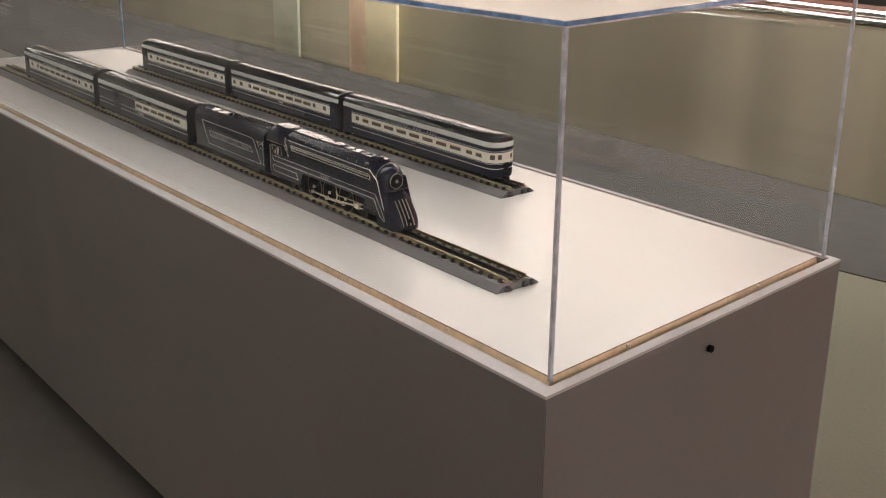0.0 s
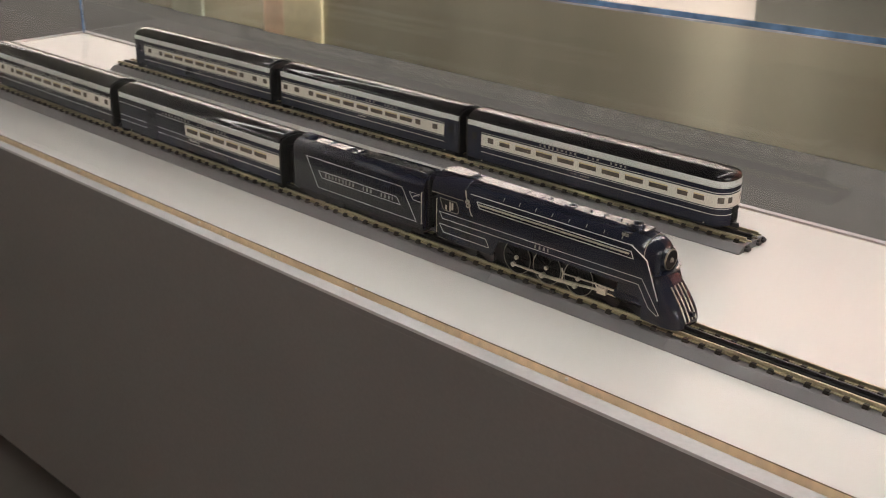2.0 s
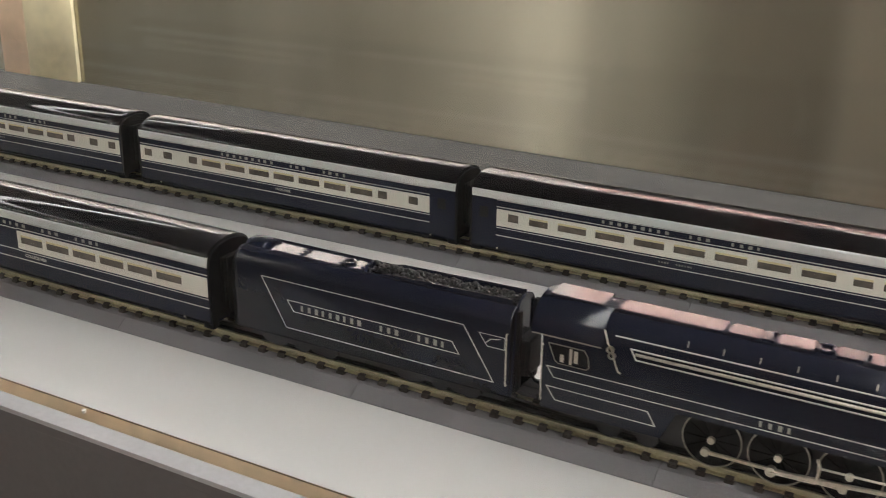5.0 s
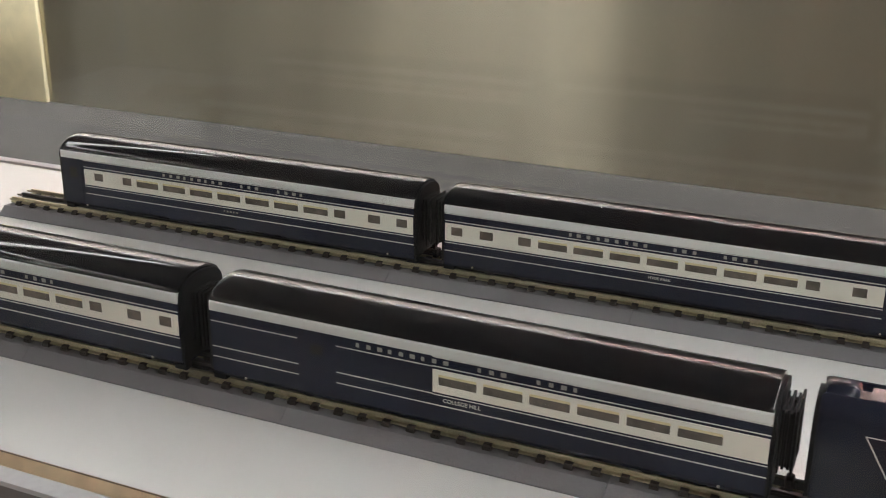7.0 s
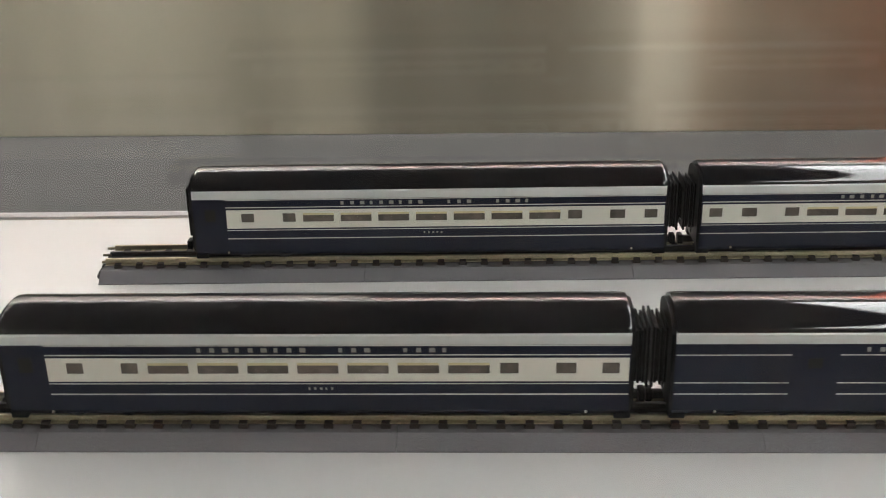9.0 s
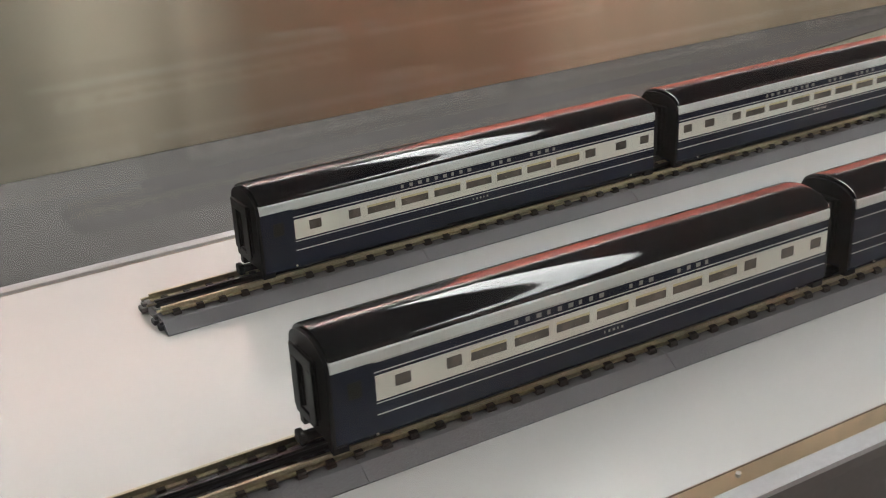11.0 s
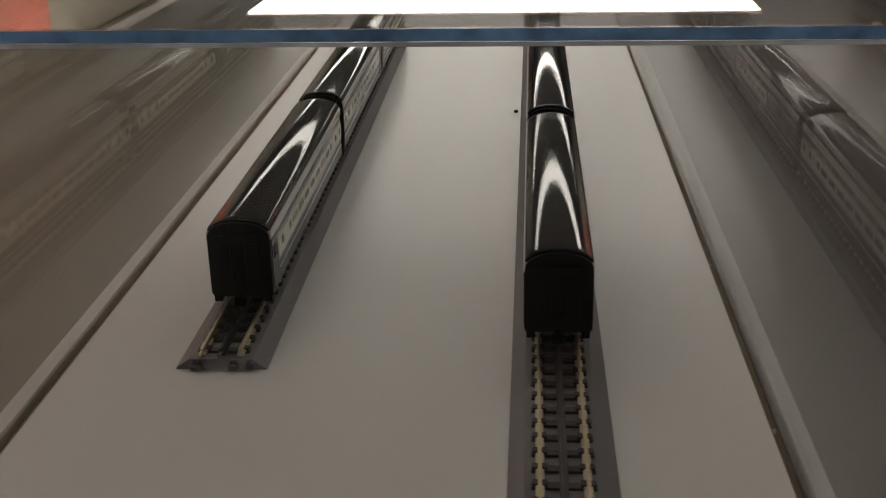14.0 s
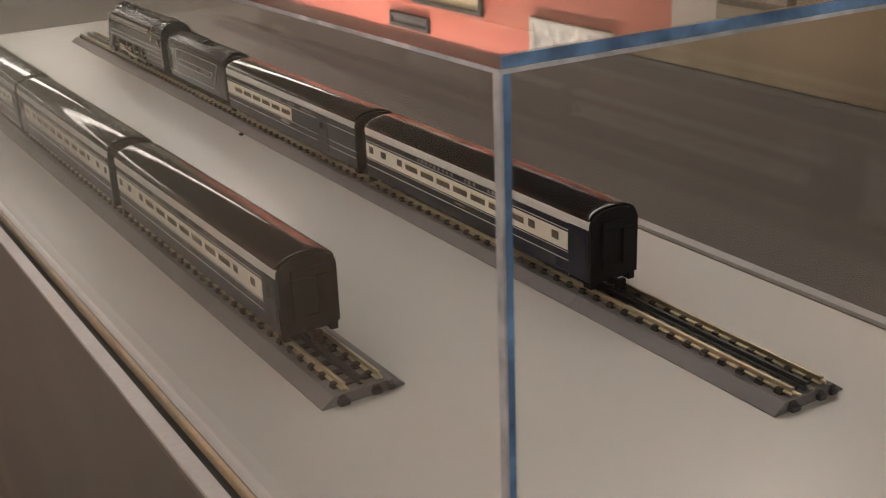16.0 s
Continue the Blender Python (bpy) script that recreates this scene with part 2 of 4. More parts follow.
def prism(bm, ring, a, b, axis="x"):
    """A closed outline, drawn out from a to b along an axis. For x the outline is (y, z); for y it is (x, z); for z it is (x, y)."""
    def put(p, t):
        return {"x": (t, p[0], p[1]), "y": (p[0], t, p[1]), "z": (p[0], p[1], t)}[axis]
    first = [bm.verts.new(put(p, a)) for p in ring]
    last = [bm.verts.new(put(p, b)) for p in ring]
    n = len(ring)
    for i in range(n):
        bm.faces.new((first[i], first[(i + 1) % n], last[(i + 1) % n], last[i]))
    bm.faces.new(first[::-1])
    bm.faces.new(last)
    return bm


def loft(bm, rings, cap=True):
    rows = [[bm.verts.new(p) for p in ring] for ring in rings]
    n = len(rows[0])
    for a, b in zip(rows, rows[1:]):
        for i in range(n):
            bm.faces.new((a[i], a[(i + 1) % n], b[(i + 1) % n], b[i]))
    if cap:
        bm.faces.new(rows[0][::-1])
        bm.faces.new(rows[-1])
    return bm


def rod(bm, a, b, r, sides=10, r2=None):
    a, b = Vector(a), Vector(b)
    turn = (b - a).to_track_quat("Z", "Y").to_matrix().to_4x4()
    m = Matrix.Translation((a + b) / 2) @ turn
    bmesh.ops.create_cone(bm, cap_ends=True, segments=sides, radius1=r, radius2=r if r2 is None else r2, depth=(b - a).length, matrix=m)
    return bm


def strip(bm, points, y, w, t):
    """A raised line of width w and thickness t along points (x, z) on a side wall at y (t is signed outwards)."""
    for (x0, z0), (x1, z1) in zip(points, points[1:]):
        d = Vector((x1 - x0, z1 - z0)).normalized()
        n = Vector((-d.y, d.x)) * w / 2
        e = d * w / 2
        ring = [(x0 - e.x + n.x, z0 - e.y + n.y), (x1 + e.x + n.x, z1 + e.y + n.y), (x1 + e.x - n.x, z1 + e.y - n.y), (x0 - e.x - n.x, z0 - e.y - n.y)]
        prism(bm, ring, y, y + t, "y")
    return bm


def mesh_of(name, bm, material, smooth=0.36):
    bmesh.ops.recalc_face_normals(bm, faces=bm.faces)
    me = bpy.data.meshes.new(name)
    bm.to_mesh(me)
    bm.free()
    me.materials.append(material)
    if smooth:
        me.polygons.foreach_set("use_smooth", [True] * len(me.polygons))
        me.set_sharp_from_angle(angle=smooth)
    return me


def part(name, bm, material, parent=None, label="", smooth=0.36):
    ob = new(name, mesh_of(name, bm, material, smooth))
    ob.parent = parent
    if label:
        tagged(ob, label)
    return ob


def piece(name, me, parent, m):
    ob = new(name, me)
    ob.parent = parent
    ob.matrix_local = m
    return ob


def thing(name, label, category, m=None, group="", kind=""):
    ob = new(name)
    ob.empty_display_size = 0.02
    if m is not None:
        ob.matrix_world = m
    return tagged(ob, label, category, group, kind)


B = bmesh.new


# ---- the room ----
def structure(name, bm, material, label, category):
    ob = part(name, bm, material, None, label, 0.5)
    return tagged(ob, category=category, kind="structure")


X0, X1, YW = -17.0, 16.0, 3.16
structure("floor", box(B(), X0, X1, 0.10, YW, -0.10, 0.0), OLIVE, "olive-grey polished gallery floor", "floor")
structure("floor_border_back", prism(B(), [(X0, YW), (X0, 1.60), (-5.4, 1.60), (4.3, YW)], -0.09, 0.004, "z"), CARPET, "dark grey floor border along the wall", "floor")
structure("floor_aisle", box(B(), X0, X1, -YW, 0.10, -0.10, 0.002), AISLE, "dark grey carpeted aisle beside the plinth", "floor")
structure("ceiling", box(B(), X0, X1, -YW - 0.2, YW + 0.2, CEIL, CEIL + 0.15), CEILING, "dark grey gallery ceiling", "ceiling")
# each wall changes its paint along its length; one red stretch has lamplight painted in
for side, stops in ((1, ((X0, PALE), (-1.9, LIT_RED), (-0.15, RED), (4.5, STONE), (X1, STONE))), (-1, ((X0, GREIGE), (-15.6, WHITE), (-14.8, GREIGE), (-13.9, SUNNY), (-12.4, GREIGE), (-6.2, WHITE), (-4.3, STONE), (-2.9, UMBER), (-0.2, WHITE), (0.6, STONE), (1.28, WHITE), (1.58, RED), (7.0, STONE), (X1, STONE)))):
    for (a, mat), (b, _) in zip(stops, stops[1:]):
        structure("wall_back" if side > 0 else "wall_front", box(B(), a, b, *sorted((side * (YW + 0.03), side * (YW + 0.2))), -0.1, CEIL), mat, {RED: "salmon red painted gallery wall", PALE: "pale pinkish gallery wall", LIT_RED: "red gallery wall paled by painted-in lamplight"}.get(mat, "plain painted gallery wall"), "wall")
for side, z in ((1, 2.50), (-1, 2.50)):
    structure("wall_upper_band", box(B(), X0, X1, *sorted((side * (YW + 0.024), side * (YW + 0.0299))), z, CEIL), CEILING, "dark grey upper wall band", "wall")
structure("wall_east", box(B(), X1, X1 + 0.2, -YW - 0.2, YW + 0.2, -0.1, CEIL), WHITE, "plain pale end wall", "wall")
structure("wall_west", box(B(), X0 - 0.2, X0, -YW - 0.2, YW + 0.2, -0.1, CEIL), WHITE, "plain pale end wall", "wall")
for side in (1, -1):
    structure("trim", box(B(), X0, X1, side * (YW - 0.05), side * (YW + 0.03), 2.50, 2.58, 0.01), WHITE, "white picture rail along the wall", "trim")


# wainscot panels along both walls, each with a chrome cap rail
def wainscot(side, stops):
    run = thing("wainscot", "glossy wainscot panels with a chrome cap rail", "wainscot", pose(0, 0, 0), kind="structure")
    y0, y1 = sorted((side * (YW - 0.03), side * (YW + 0.03)))
    for (a, mat), (b, _) in zip(stops, stops[1:]):
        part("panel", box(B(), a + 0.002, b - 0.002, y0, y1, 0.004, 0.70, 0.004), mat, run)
    for z in (0.715, 0.745):
        part("cap_rail", rod(B(), (X0, side * (YW - 0.02), z), (X1, side * (YW - 0.02), z), 0.014, 12), CHROME, run, "chrome rail")
    return run


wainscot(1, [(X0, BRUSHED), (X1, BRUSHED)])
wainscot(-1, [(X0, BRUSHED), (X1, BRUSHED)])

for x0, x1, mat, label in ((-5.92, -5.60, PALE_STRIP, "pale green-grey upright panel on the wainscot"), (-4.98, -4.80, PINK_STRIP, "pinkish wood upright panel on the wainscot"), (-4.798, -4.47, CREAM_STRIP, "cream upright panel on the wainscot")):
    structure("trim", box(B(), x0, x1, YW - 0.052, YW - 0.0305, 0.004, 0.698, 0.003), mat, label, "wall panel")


def ceiling_light(x, power, y0=-2.45, y1=2.45, wide=0.30):
    lamp = thing("ceiling_light", "long white linear ceiling light", "ceiling light", pose(x, 0, CEIL), "ceiling lights")
    part("housing", box(B(), -wide / 2 - 0.02, wide / 2 + 0.02, y0 - 0.02, y1 + 0.02, -0.03, 0.0), WHITE, lamp)
    part("diffuser", box(B(), -wide / 2, wide / 2, y0, y1, -0.045, -0.031), glowing("light_tube", WARM, power), lamp, "glowing white diffuser")


for x, power, wide in ((-11.8, 8.0, 0.26), (-7.6, 8.0, 0.22), (-3.6, 6.5, 0.12), (-0.3, 9.6, 0.36), (4.72, 12.5, 0.66), (8.6, 15.0, 1.2)):
    ceiling_light(x, power, -2.05 if wide > 1 else -2.45, 2.75 if wide > 1 else 2.45, wide)


def wall_picture(x0, x1, z0, z1, name, label, frame_mat, inside):
    y = -(YW + 0.03)
    pic = thing(name, label, "picture", pose((x0 + x1) / 2, y, (z0 + z1) / 2))
    w, h = (x1 - x0) / 2, (z1 - z0) / 2
    bm = B()
    for a, b, c, d in ((-w, w, h - 0.03, h), (-w, w, -h, -h + 0.03), (-w, -w + 0.03, -h + 0.03, h - 0.03), (w - 0.03, w, -h + 0.03, h - 0.03)):
        box(bm, a, b, 0.0, 0.030, c, d, 0.003)
    part("frame", bm, frame_mat, pic)
    part("print", box(B(), -w + 0.03, w - 0.03, 0.0, 0.012, -h + 0.03, h - 0.03), inside, pic)


wall_picture(2.00, 2.74, 2.13, 2.44, "framed_poster", "white-framed pale print on the red wall", WHITE, SKETCH)
wall_picture(3.25, 4.10, 1.72, 2.20, "framed_picture", "brown framed picture on the red wall", DARK_FRAME, SUNNY)
wall_picture(3.90, 4.42, 2.29, 2.39, "wall_plaque", "dark plaque on the red wall", DARK_FRAME, CEILING)
wall_picture(0.80, 1.24, 1.40, 1.89, "framed_picture", "small dark framed print on the pale wall", DARK_FRAME, POSTER)


def wall_washer(x0, x1, side, power):
    """A slim track light that runs along the ceiling and throws its light on the wall."""
    y = side * (YW - 0.34)
    lamp = thing("wall_washer", "slim white wall-washer light under the ceiling", "ceiling light", pose((x0 + x1) / 2, y, CEIL), "wall washers")
    w = (x1 - x0) / 2
    part("track", box(B(), -w, w, *sorted((-side * 0.035, side * 0.015)), -0.10, 0.0, 0.004), WHITE, lamp)
    data = bpy.data.lights.new("wall_washer_light", "AREA")
    data.shape, data.size, data.size_y, data.energy, data.color = "RECTANGLE", x1 - x0, 0.05, power, WARM
    ob = new("wall_washer_light", data)
    ob.matrix_world = look(((x0 + x1) / 2, y + side * 0.03, CEIL - 0.06), ((x0 + x1) / 2, side * YW, CEIL - 0.85))


wall_washer(-10.0, -2.0, 1, 420)
wall_washer(-1.9, 0.6, 1, 150)
wall_washer(0.7, 4.5, 1, 80)
wall_washer(2.0, 7.0, -1, 95)
# two added lamps: they brighten wall stretches that the steel mirrors as streaks
wall_washer(-6.4, -4.3, -1, 110)
wall_washer(-16.2, -12.3, -1, 600)

# unseen dark boards, added so that the car roofs mirror less bright wall
structure("added_dark_boards", box(B(), -10.0, -1.92, YW - 0.01, YW + 0.022, 0.775, 1.36, 0.006), DARK_FRAME, "low dark brown boards added over the pale wall", "wall panel")
structure("added_dark_boards", box(B(), -1.90, -0.15, YW - 0.01, YW + 0.022, 0.775, 1.98, 0.006), DARK_FRAME, "tall dark brown boards added over the wall", "wall panel")


# ---- plinth, deck and acrylic case ----
FR, BR, BL, FL = (0.242, -0.132), (0.180, 0.497), (-2.281, 0.460), (-2.280, -0.130)


def inset(d):
    """The case's outline, drawn in by d (out, where d is negative): one distance, or those of the east, back, west and front sides."""
    ds = d if isinstance(d, tuple) else (d,) * 4
    pts = [Vector(p) for p in (FR, BR, BL, FL)]
    lines = []
    for i in range(4):
        u = (pts[(i + 1) % 4] - pts[i]).normalized()
        lines.append((pts[i] + Vector((-u.y, u.x)) * ds[i], u))
    out = []
    for i in range(4):
        (p, u), (q, v) = lines[i - 1], lines[i]
        k = (q - p).cross(v) / u.cross(v)
        out.append(tuple(p + u * k))
    return out


plinth = thing("plinth", "long taupe painted museum plinth with a recessed toe kick", "plinth", pose(0, 0, 0))
part("toe_kick", prism(B(), inset(0.06), 0.0, 0.09, "z"), TOE, plinth, "black recessed base")
# the plinth stands out past the case, most along the front's east end and least along the back's
EAST, WEST = inset((-0.020, -0.014, -0.028, -0.028)), inset((-0.020, -0.020, -0.028, -0.0175))
OUTLINE = EAST[:2] + WEST[2:]
FLOOR_Z = DECK - 0.0140      # the bottom of the narrow slit in which the case stands
body = prism(B(), OUTLINE, 0.088, FLOOR_Z, "z")
bmesh.ops.bevel(body, geom=[e for e in body.edges if abs(e.verts[0].co.z - e.verts[1].co.z) > 0.1], offset=0.0015, segments=2, affect="EDGES")
part("body", body, PLINTH, plinth)
part("screw", rod(B(), (0.236, 0.162, 0.700), (0.241, 0.162, 0.700), 0.005, 12), BLACK, plinth, "small dark screw head")


def rim(outer, inner, z0, z1):
    bm = B()
    a, b = outer, inset(inner)
    for i in range(4):
        j = (i + 1) % 4
        prism(bm, [a[i], a[j], b[j], b[i]], z0, z1, "z")
    return bm


part("upper_rim", rim(OUTLINE, -0.0052, FLOOR_Z + 0.0001, DECK - 0.0061), PLINTH, plinth)
part("slit", rim(inset(-0.0050), 0.0088, FLOOR_Z, FLOOR_Z + 0.0003), SLIT, plinth, "dark slit round the deck")
part("ledge", rim(OUTLINE, -0.0052, DECK - 0.006, DECK - 0.002), LEDGE, plinth, "grey ledge round the case, paled as if lit from above")
part("deck", prism(B(), inset(0.0091), FLOOR_Z + 0.0002, DECK, "z"), DECK_WHITE, plinth, "matt white deck", 0.3)


def wood_edge(a, b):
    """One length of the deck's bare wood edge, which faces the acrylic across a narrow slit."""
    u = Vector((b[0] - a[0], b[1] - a[1]))
    turn = pose(a[0], a[1], 0, 0, 0, math.degrees(math.atan2(u.y, u.x)))
    n = u.length
    wood = [[(x, 0.0066, FLOOR_Z + 0.0004), (x, 0.0090, FLOOR_Z + 0.0004), (x, 0.0090, DECK - 0.0010), (x, 0.0085, DECK - 0.0010)] for x in (0.0092, n - 0.0092)]
    part("wood_edge", loft(B(), wood), WOOD, plinth, "pale bare wood edge of the deck", 0.2).matrix_local = turn
    # brown strip that paints in the shade line above the wood
    part("rim_shade_line", box(B(), 0.0092, n - 0.0092, 0.0083, 0.00905, DECK - 0.0009, DECK + 0.0002), RIM_SHADE, plinth, "thin brown strip of painted shade along the deck's edge").matrix_local = turn


wood_edge(FL, FR)
wood_edge(FR, BR)
wood_edge(BR, BL)
wood_edge(BL, FL)
for x in (0.046, -0.298, -0.628, -0.96, -1.29, -1.62, -1.95):
    part("pin", rod(B(), (x, -0.1242, DECK - 0.0050), (x, -0.1246, DECK - 0.0022), 0.0019, 10), PIN, plinth, "small bright pin head")
for y in (0.02, 0.32):
    part("pin", rod(B(), (0.2228 - 0.0986 * y, y, DECK - 0.0058), (0.2228 - 0.0986 * y, y, DECK - 0.0016), 0.0022, 10), PIN, plinth, "small bright pin head")

case = thing("acrylic_case", "clear acrylic display cover with polished blue edges", "display case", pose(0, 0, 0))
T = 0.006
outer, inner = inset(0.0), inset(T)


def lid_z(x):
    """Height of the lid's upper face: level over the west end, and rising a little to the east."""
    t = max(0.0, (x + 1.90) / 2.14)
    return 1.1065 + 0.0400 * t


def along(a, b, n=10):
    return [tuple(Vector(a).lerp(Vector(b), k / n)) for k in range(n + 1)]


def pane(i):
    """One side pane; the long ones run through, the end ones stand between them."""
    j = (i + 1) % 4
    u = (Vector(outer[j]) - Vector(outer[i])).normalized()
    if i in (1, 3):
        o = along(outer[i], outer[j])
        q = along(tuple(Vector(inner[i]) - u * T), tuple(Vector(inner[j]) + u * T))
    else:
        o = along(tuple(Vector(outer[i]) + u * (T + 0.0003)), tuple(Vector(outer[j]) - u * (T + 0.0003)))
        q = along(tuple(Vector(inner[i]) + u * 0.0003), tuple(Vector(inner[j]) - u * 0.0003))
    low = FLOOR_Z + 0.0005
    rows = [[(*a, low), (*a, lid_z(a[0]) - T - 0.0004), (*b, lid_z(b[0]) - T - 0.0004), (*b, low)] for a, b in zip(o, q)]
    ob = part("side_pane", loft(B(), rows), ACRYLIC, case, "clear acrylic side pane", 0)
    ob.visible_shadow = False
    ob.data.materials.append(SLIT)      # the lower edge is coloured dark in place of its mirrored ceiling lights
    for face in ob.data.polygons:
        if all(ob.data.vertices[v].co.z < DECK for v in face.vertices):
            face.material_index = 1


for i in range(4):
    pane(i)
front, back = along(outer[3], outer[0]), along(outer[2], outer[1])
lid = part("top_pane", loft(B(), [[(*a, lid_z(a[0]) - T), (*a, lid_z(a[0])), (*b, lid_z(b[0])), (*b, lid_z(b[0]) - T)] for a, b in zip(front, back)]), ACRYLIC, case, "clear acrylic top pane", 0)
lid.visible_shadow = False
for i in range(4):
    j = (i + 1) % 4
    u = (Vector(outer[j]) - Vector(outer[i])).normalized()
    n = Vector((u.y, -u.x))
    rows = []
    for p in along(outer[i], outer[j]):
        a, b = tuple(Vector(p) + n * 0.0002), tuple(Vector(p) + n * 0.0014)
        z = lid_z(p[0])
        rows.append([(*a, z - T + 0.0006), (*b, z - T + 0.0006), (*b, z - 0.0006), (*a, z - 0.0006)])
    edge = part("polished_edge", loft(B(), rows), ACRYLIC if i == 1 else EDGE, case, "clear polished acrylic edge" if i == 1 else "blue polished acrylic edge", 0)
    edge.data.materials.append(ACRYLIC if i == 1 else EDGE_INSIDE)     # from within the sheet the edge mirrors what lies before it
    for face in edge.data.polygons:
        if face.normal.to_2d().dot(n) < -0.5:
            face.material_index = 1

    rows = []
    for p in along(outer[i], outer[j]):
        a, b = tuple(Vector(p) + n * 0.0002), tuple(Vector(p) + n * 0.0010)
        z = lid_z(p[0]) - T
        rows.append([(*a, z - 0.0016), (*b, z - 0.0016), (*b, z + 0.0002), (*a, z + 0.0002)])
    part("glue_line", loft(B(), rows), EDGE_PALE, case, "pale glued joint under the lid", 0)

    # the upright joint at this corner: a frosted skin on one face, the polished edge behind it
    def corner(da, db):
        ds = [0.0] * 4
        ds[i - 1], ds[i] = da, db
        return inset(tuple(ds))[i]

    def upright(a0, a1, b0, b1, mat):
        top = lid_z(outer[i][0]) - T - 0.0005
        part("corner_joint", prism(B(), [corner(a0, b0), corner(a0, b1), corner(a1, b1), corner(a1, b0)], DECK - 0.001, top, "z"), mat, case, "polished upright corner edge", 0)
    e, w, k = -0.0009, 0.0038, 0.0003
    if i == 3:
        upright(e, w, e, k, EDGE_PALE)
        upright(e, w, k + 0.0002, w, EDGE)
    else:
        upright(e, k, e, w, EDGE_PALE)
        upright(k + 0.0002, w, e, w, EDGE if i == 2 else EDGE_PALE)


# ---- track ----
RAIL_Z = 0.0165
PITCH = 0.0208
WT = 0.0744
BED = 0.0392         # half width of the plastic roadbed


def track(x_left, x_right, m, label):
    length = x_right - x_left
    t = thing("model_track", label, "model track", m, "model tracks")
    ring = [(-BED, 0.0), (-BED, 0.0012), (-0.0285, 0.0088), (-0.0275, 0.0094), (0.0275, 0.0094), (0.0285, 0.0088), (BED, 0.0012), (BED, 0.0)]
    count = max(1, round(length / 0.254))
    step = length / count
    me = mesh_of("roadbed", prism(B(), ring, 0.0002, step - 0.0002), BALLAST, 0.5)
    for k in range(count):
        piece("roadbed", me, t, pose(-length + k * step, 0, 0))
    rail = [(-0.0031, 0.0100), (0.0031, 0.0100), (0.0031, 0.0110), (0.0009, 0.0118), (0.0009, 0.0138), (0.0014, 0.0144), (0.0014, 0.0162), (0.0010, RAIL_Z), (-0.0010, RAIL_Z), (-0.0014, 0.0162), (-0.0014, 0.0144), (-0.0009, 0.0138), (-0.0009, 0.0118), (-0.0031, 0.0110)]
    for y, mat, label in ((-0.0165, BRASS, "brass-coloured running rail"), (0.0165, BRASS, "brass-coloured running rail"), (0, BLACK_RAIL, "blackened centre rail")):
        part("rail", prism(B(), [(a + y, b + 0.0015) for a, b in rail], -length + 0.003, -0.003), mat, t, label, 0.4)
    bm = B()
    box(bm, -0.0035, 0.0035, -0.0225, 0.0225, 0.0090, 0.0116)
    for y in (-0.0165, 0.0165):
        for s in (-1, 1):
            box(bm, -0.0030, 0.0030, y + s * 0.0012, y + s * 0.0052, 0.0110, 0.0139)
    me = mesh_of("tie", bm, TIE, 0.4)
    n = int(length / PITCH)
    off = (length - (n - 1) * PITCH) / 2
    for k in range(n):
        piece("tie", me, t, pose(-length + off + k * PITCH, 0, 0))
    # joint at each end: a moulded tongue, a hook and the bare rail pins
    for x, s in ((0, 1), (-length, -1)):
        for y, reach, w in ((-0.0205 * s, 0.0075, 0.0050), (0.0110 * s, 0.0060, 0.0042), (0.0250 * s, 0.0050, 0.0036)):
            bm = box(B(), *sorted((x - s * 0.0010, x + s * reach * 0.8)), y - w, y + w, 0.0012, 0.0062, 0.0012)
            box(bm, *sorted((x - s * 0.0010, x + s * reach * 0.45)), y - w * 0.6, y + w * 0.6, 0.0058, 0.0090, 0.0006)
            part("joint_tongue", bm, JOINT, t, "dark moulded track joint")
        for y in (-0.0165, 0, 0.0165):
            part("rail_pin", rod(B(), (x - s * 0.004, y, 0.0145), (x + s * (0.0045 if y * s <= 0 else 0.0010), y, 0.0145), 0.0013, 10), BRASS if y else LUG, t, "bare rail pin")
    return t


FRONT_LINE = pose(0, WT / 2, DECK)
SLOPE = 0.0158
BACK_Y = 0.311 + WT / 2


def back_line(x):
    """The pose of a place along the second track, which lies at a slight angle."""
    return pose(x, BACK_Y + SLOPE * (x + 0.30), DECK, 0, 0, math.degrees(math.atan(SLOPE)))


track(-2.0881, 0.0, FRONT_LINE, "three-rail model track on grey plastic roadbed under the steam train")
track(-1.8717, -0.3435, back_line(-0.3435), "three-rail model track on grey plastic roadbed under the observation car")


# ---- passenger cars ----
LIFT = 0.0015        # the rails stand this much over the heights below
lift = pose(0, 0, LIFT)
HW = 0.0290
LOW, EAVE, CROWN = 0.0240, 0.0885, 0.1010


def roof_outline(hw, z0, z1, n=14, power=2.1):
    pts = []
    for k in range(n + 1):
        a = math.pi * k / n
        c, s = math.cos(a), math.sin(a)
        pts.append((hw * math.copysign(abs(c) ** (2 / power), c), z0 + (z1 - z0) * abs(s) ** (2 / power)))
    return pts


def letters(x0, x1, z, h, y, side, words=(9, 3, 4)):
    """Illegible lettering as plain upright bars, one for each letter."""
    bm = B()
    if side > 0:
        words = words[::-1]
    slots = sum(words) + 2.0 * (len(words) - 1)
    step = (x1 - x0) / slots
    x, k = x0, 0
    for w in words:
        for _ in range(w):
            a, b = x + step * 0.22, x + step * (0.52 + 0.08 * ((k * 7) % 3))
            prism(bm, [(a, z - h / 2), (b, z - h / 2), (b, z + h / 2), (a, z + h / 2)], y, y + side * 0.0003, "y")
            x += step
            k += 1
        x += 2.0 * step
    return bm


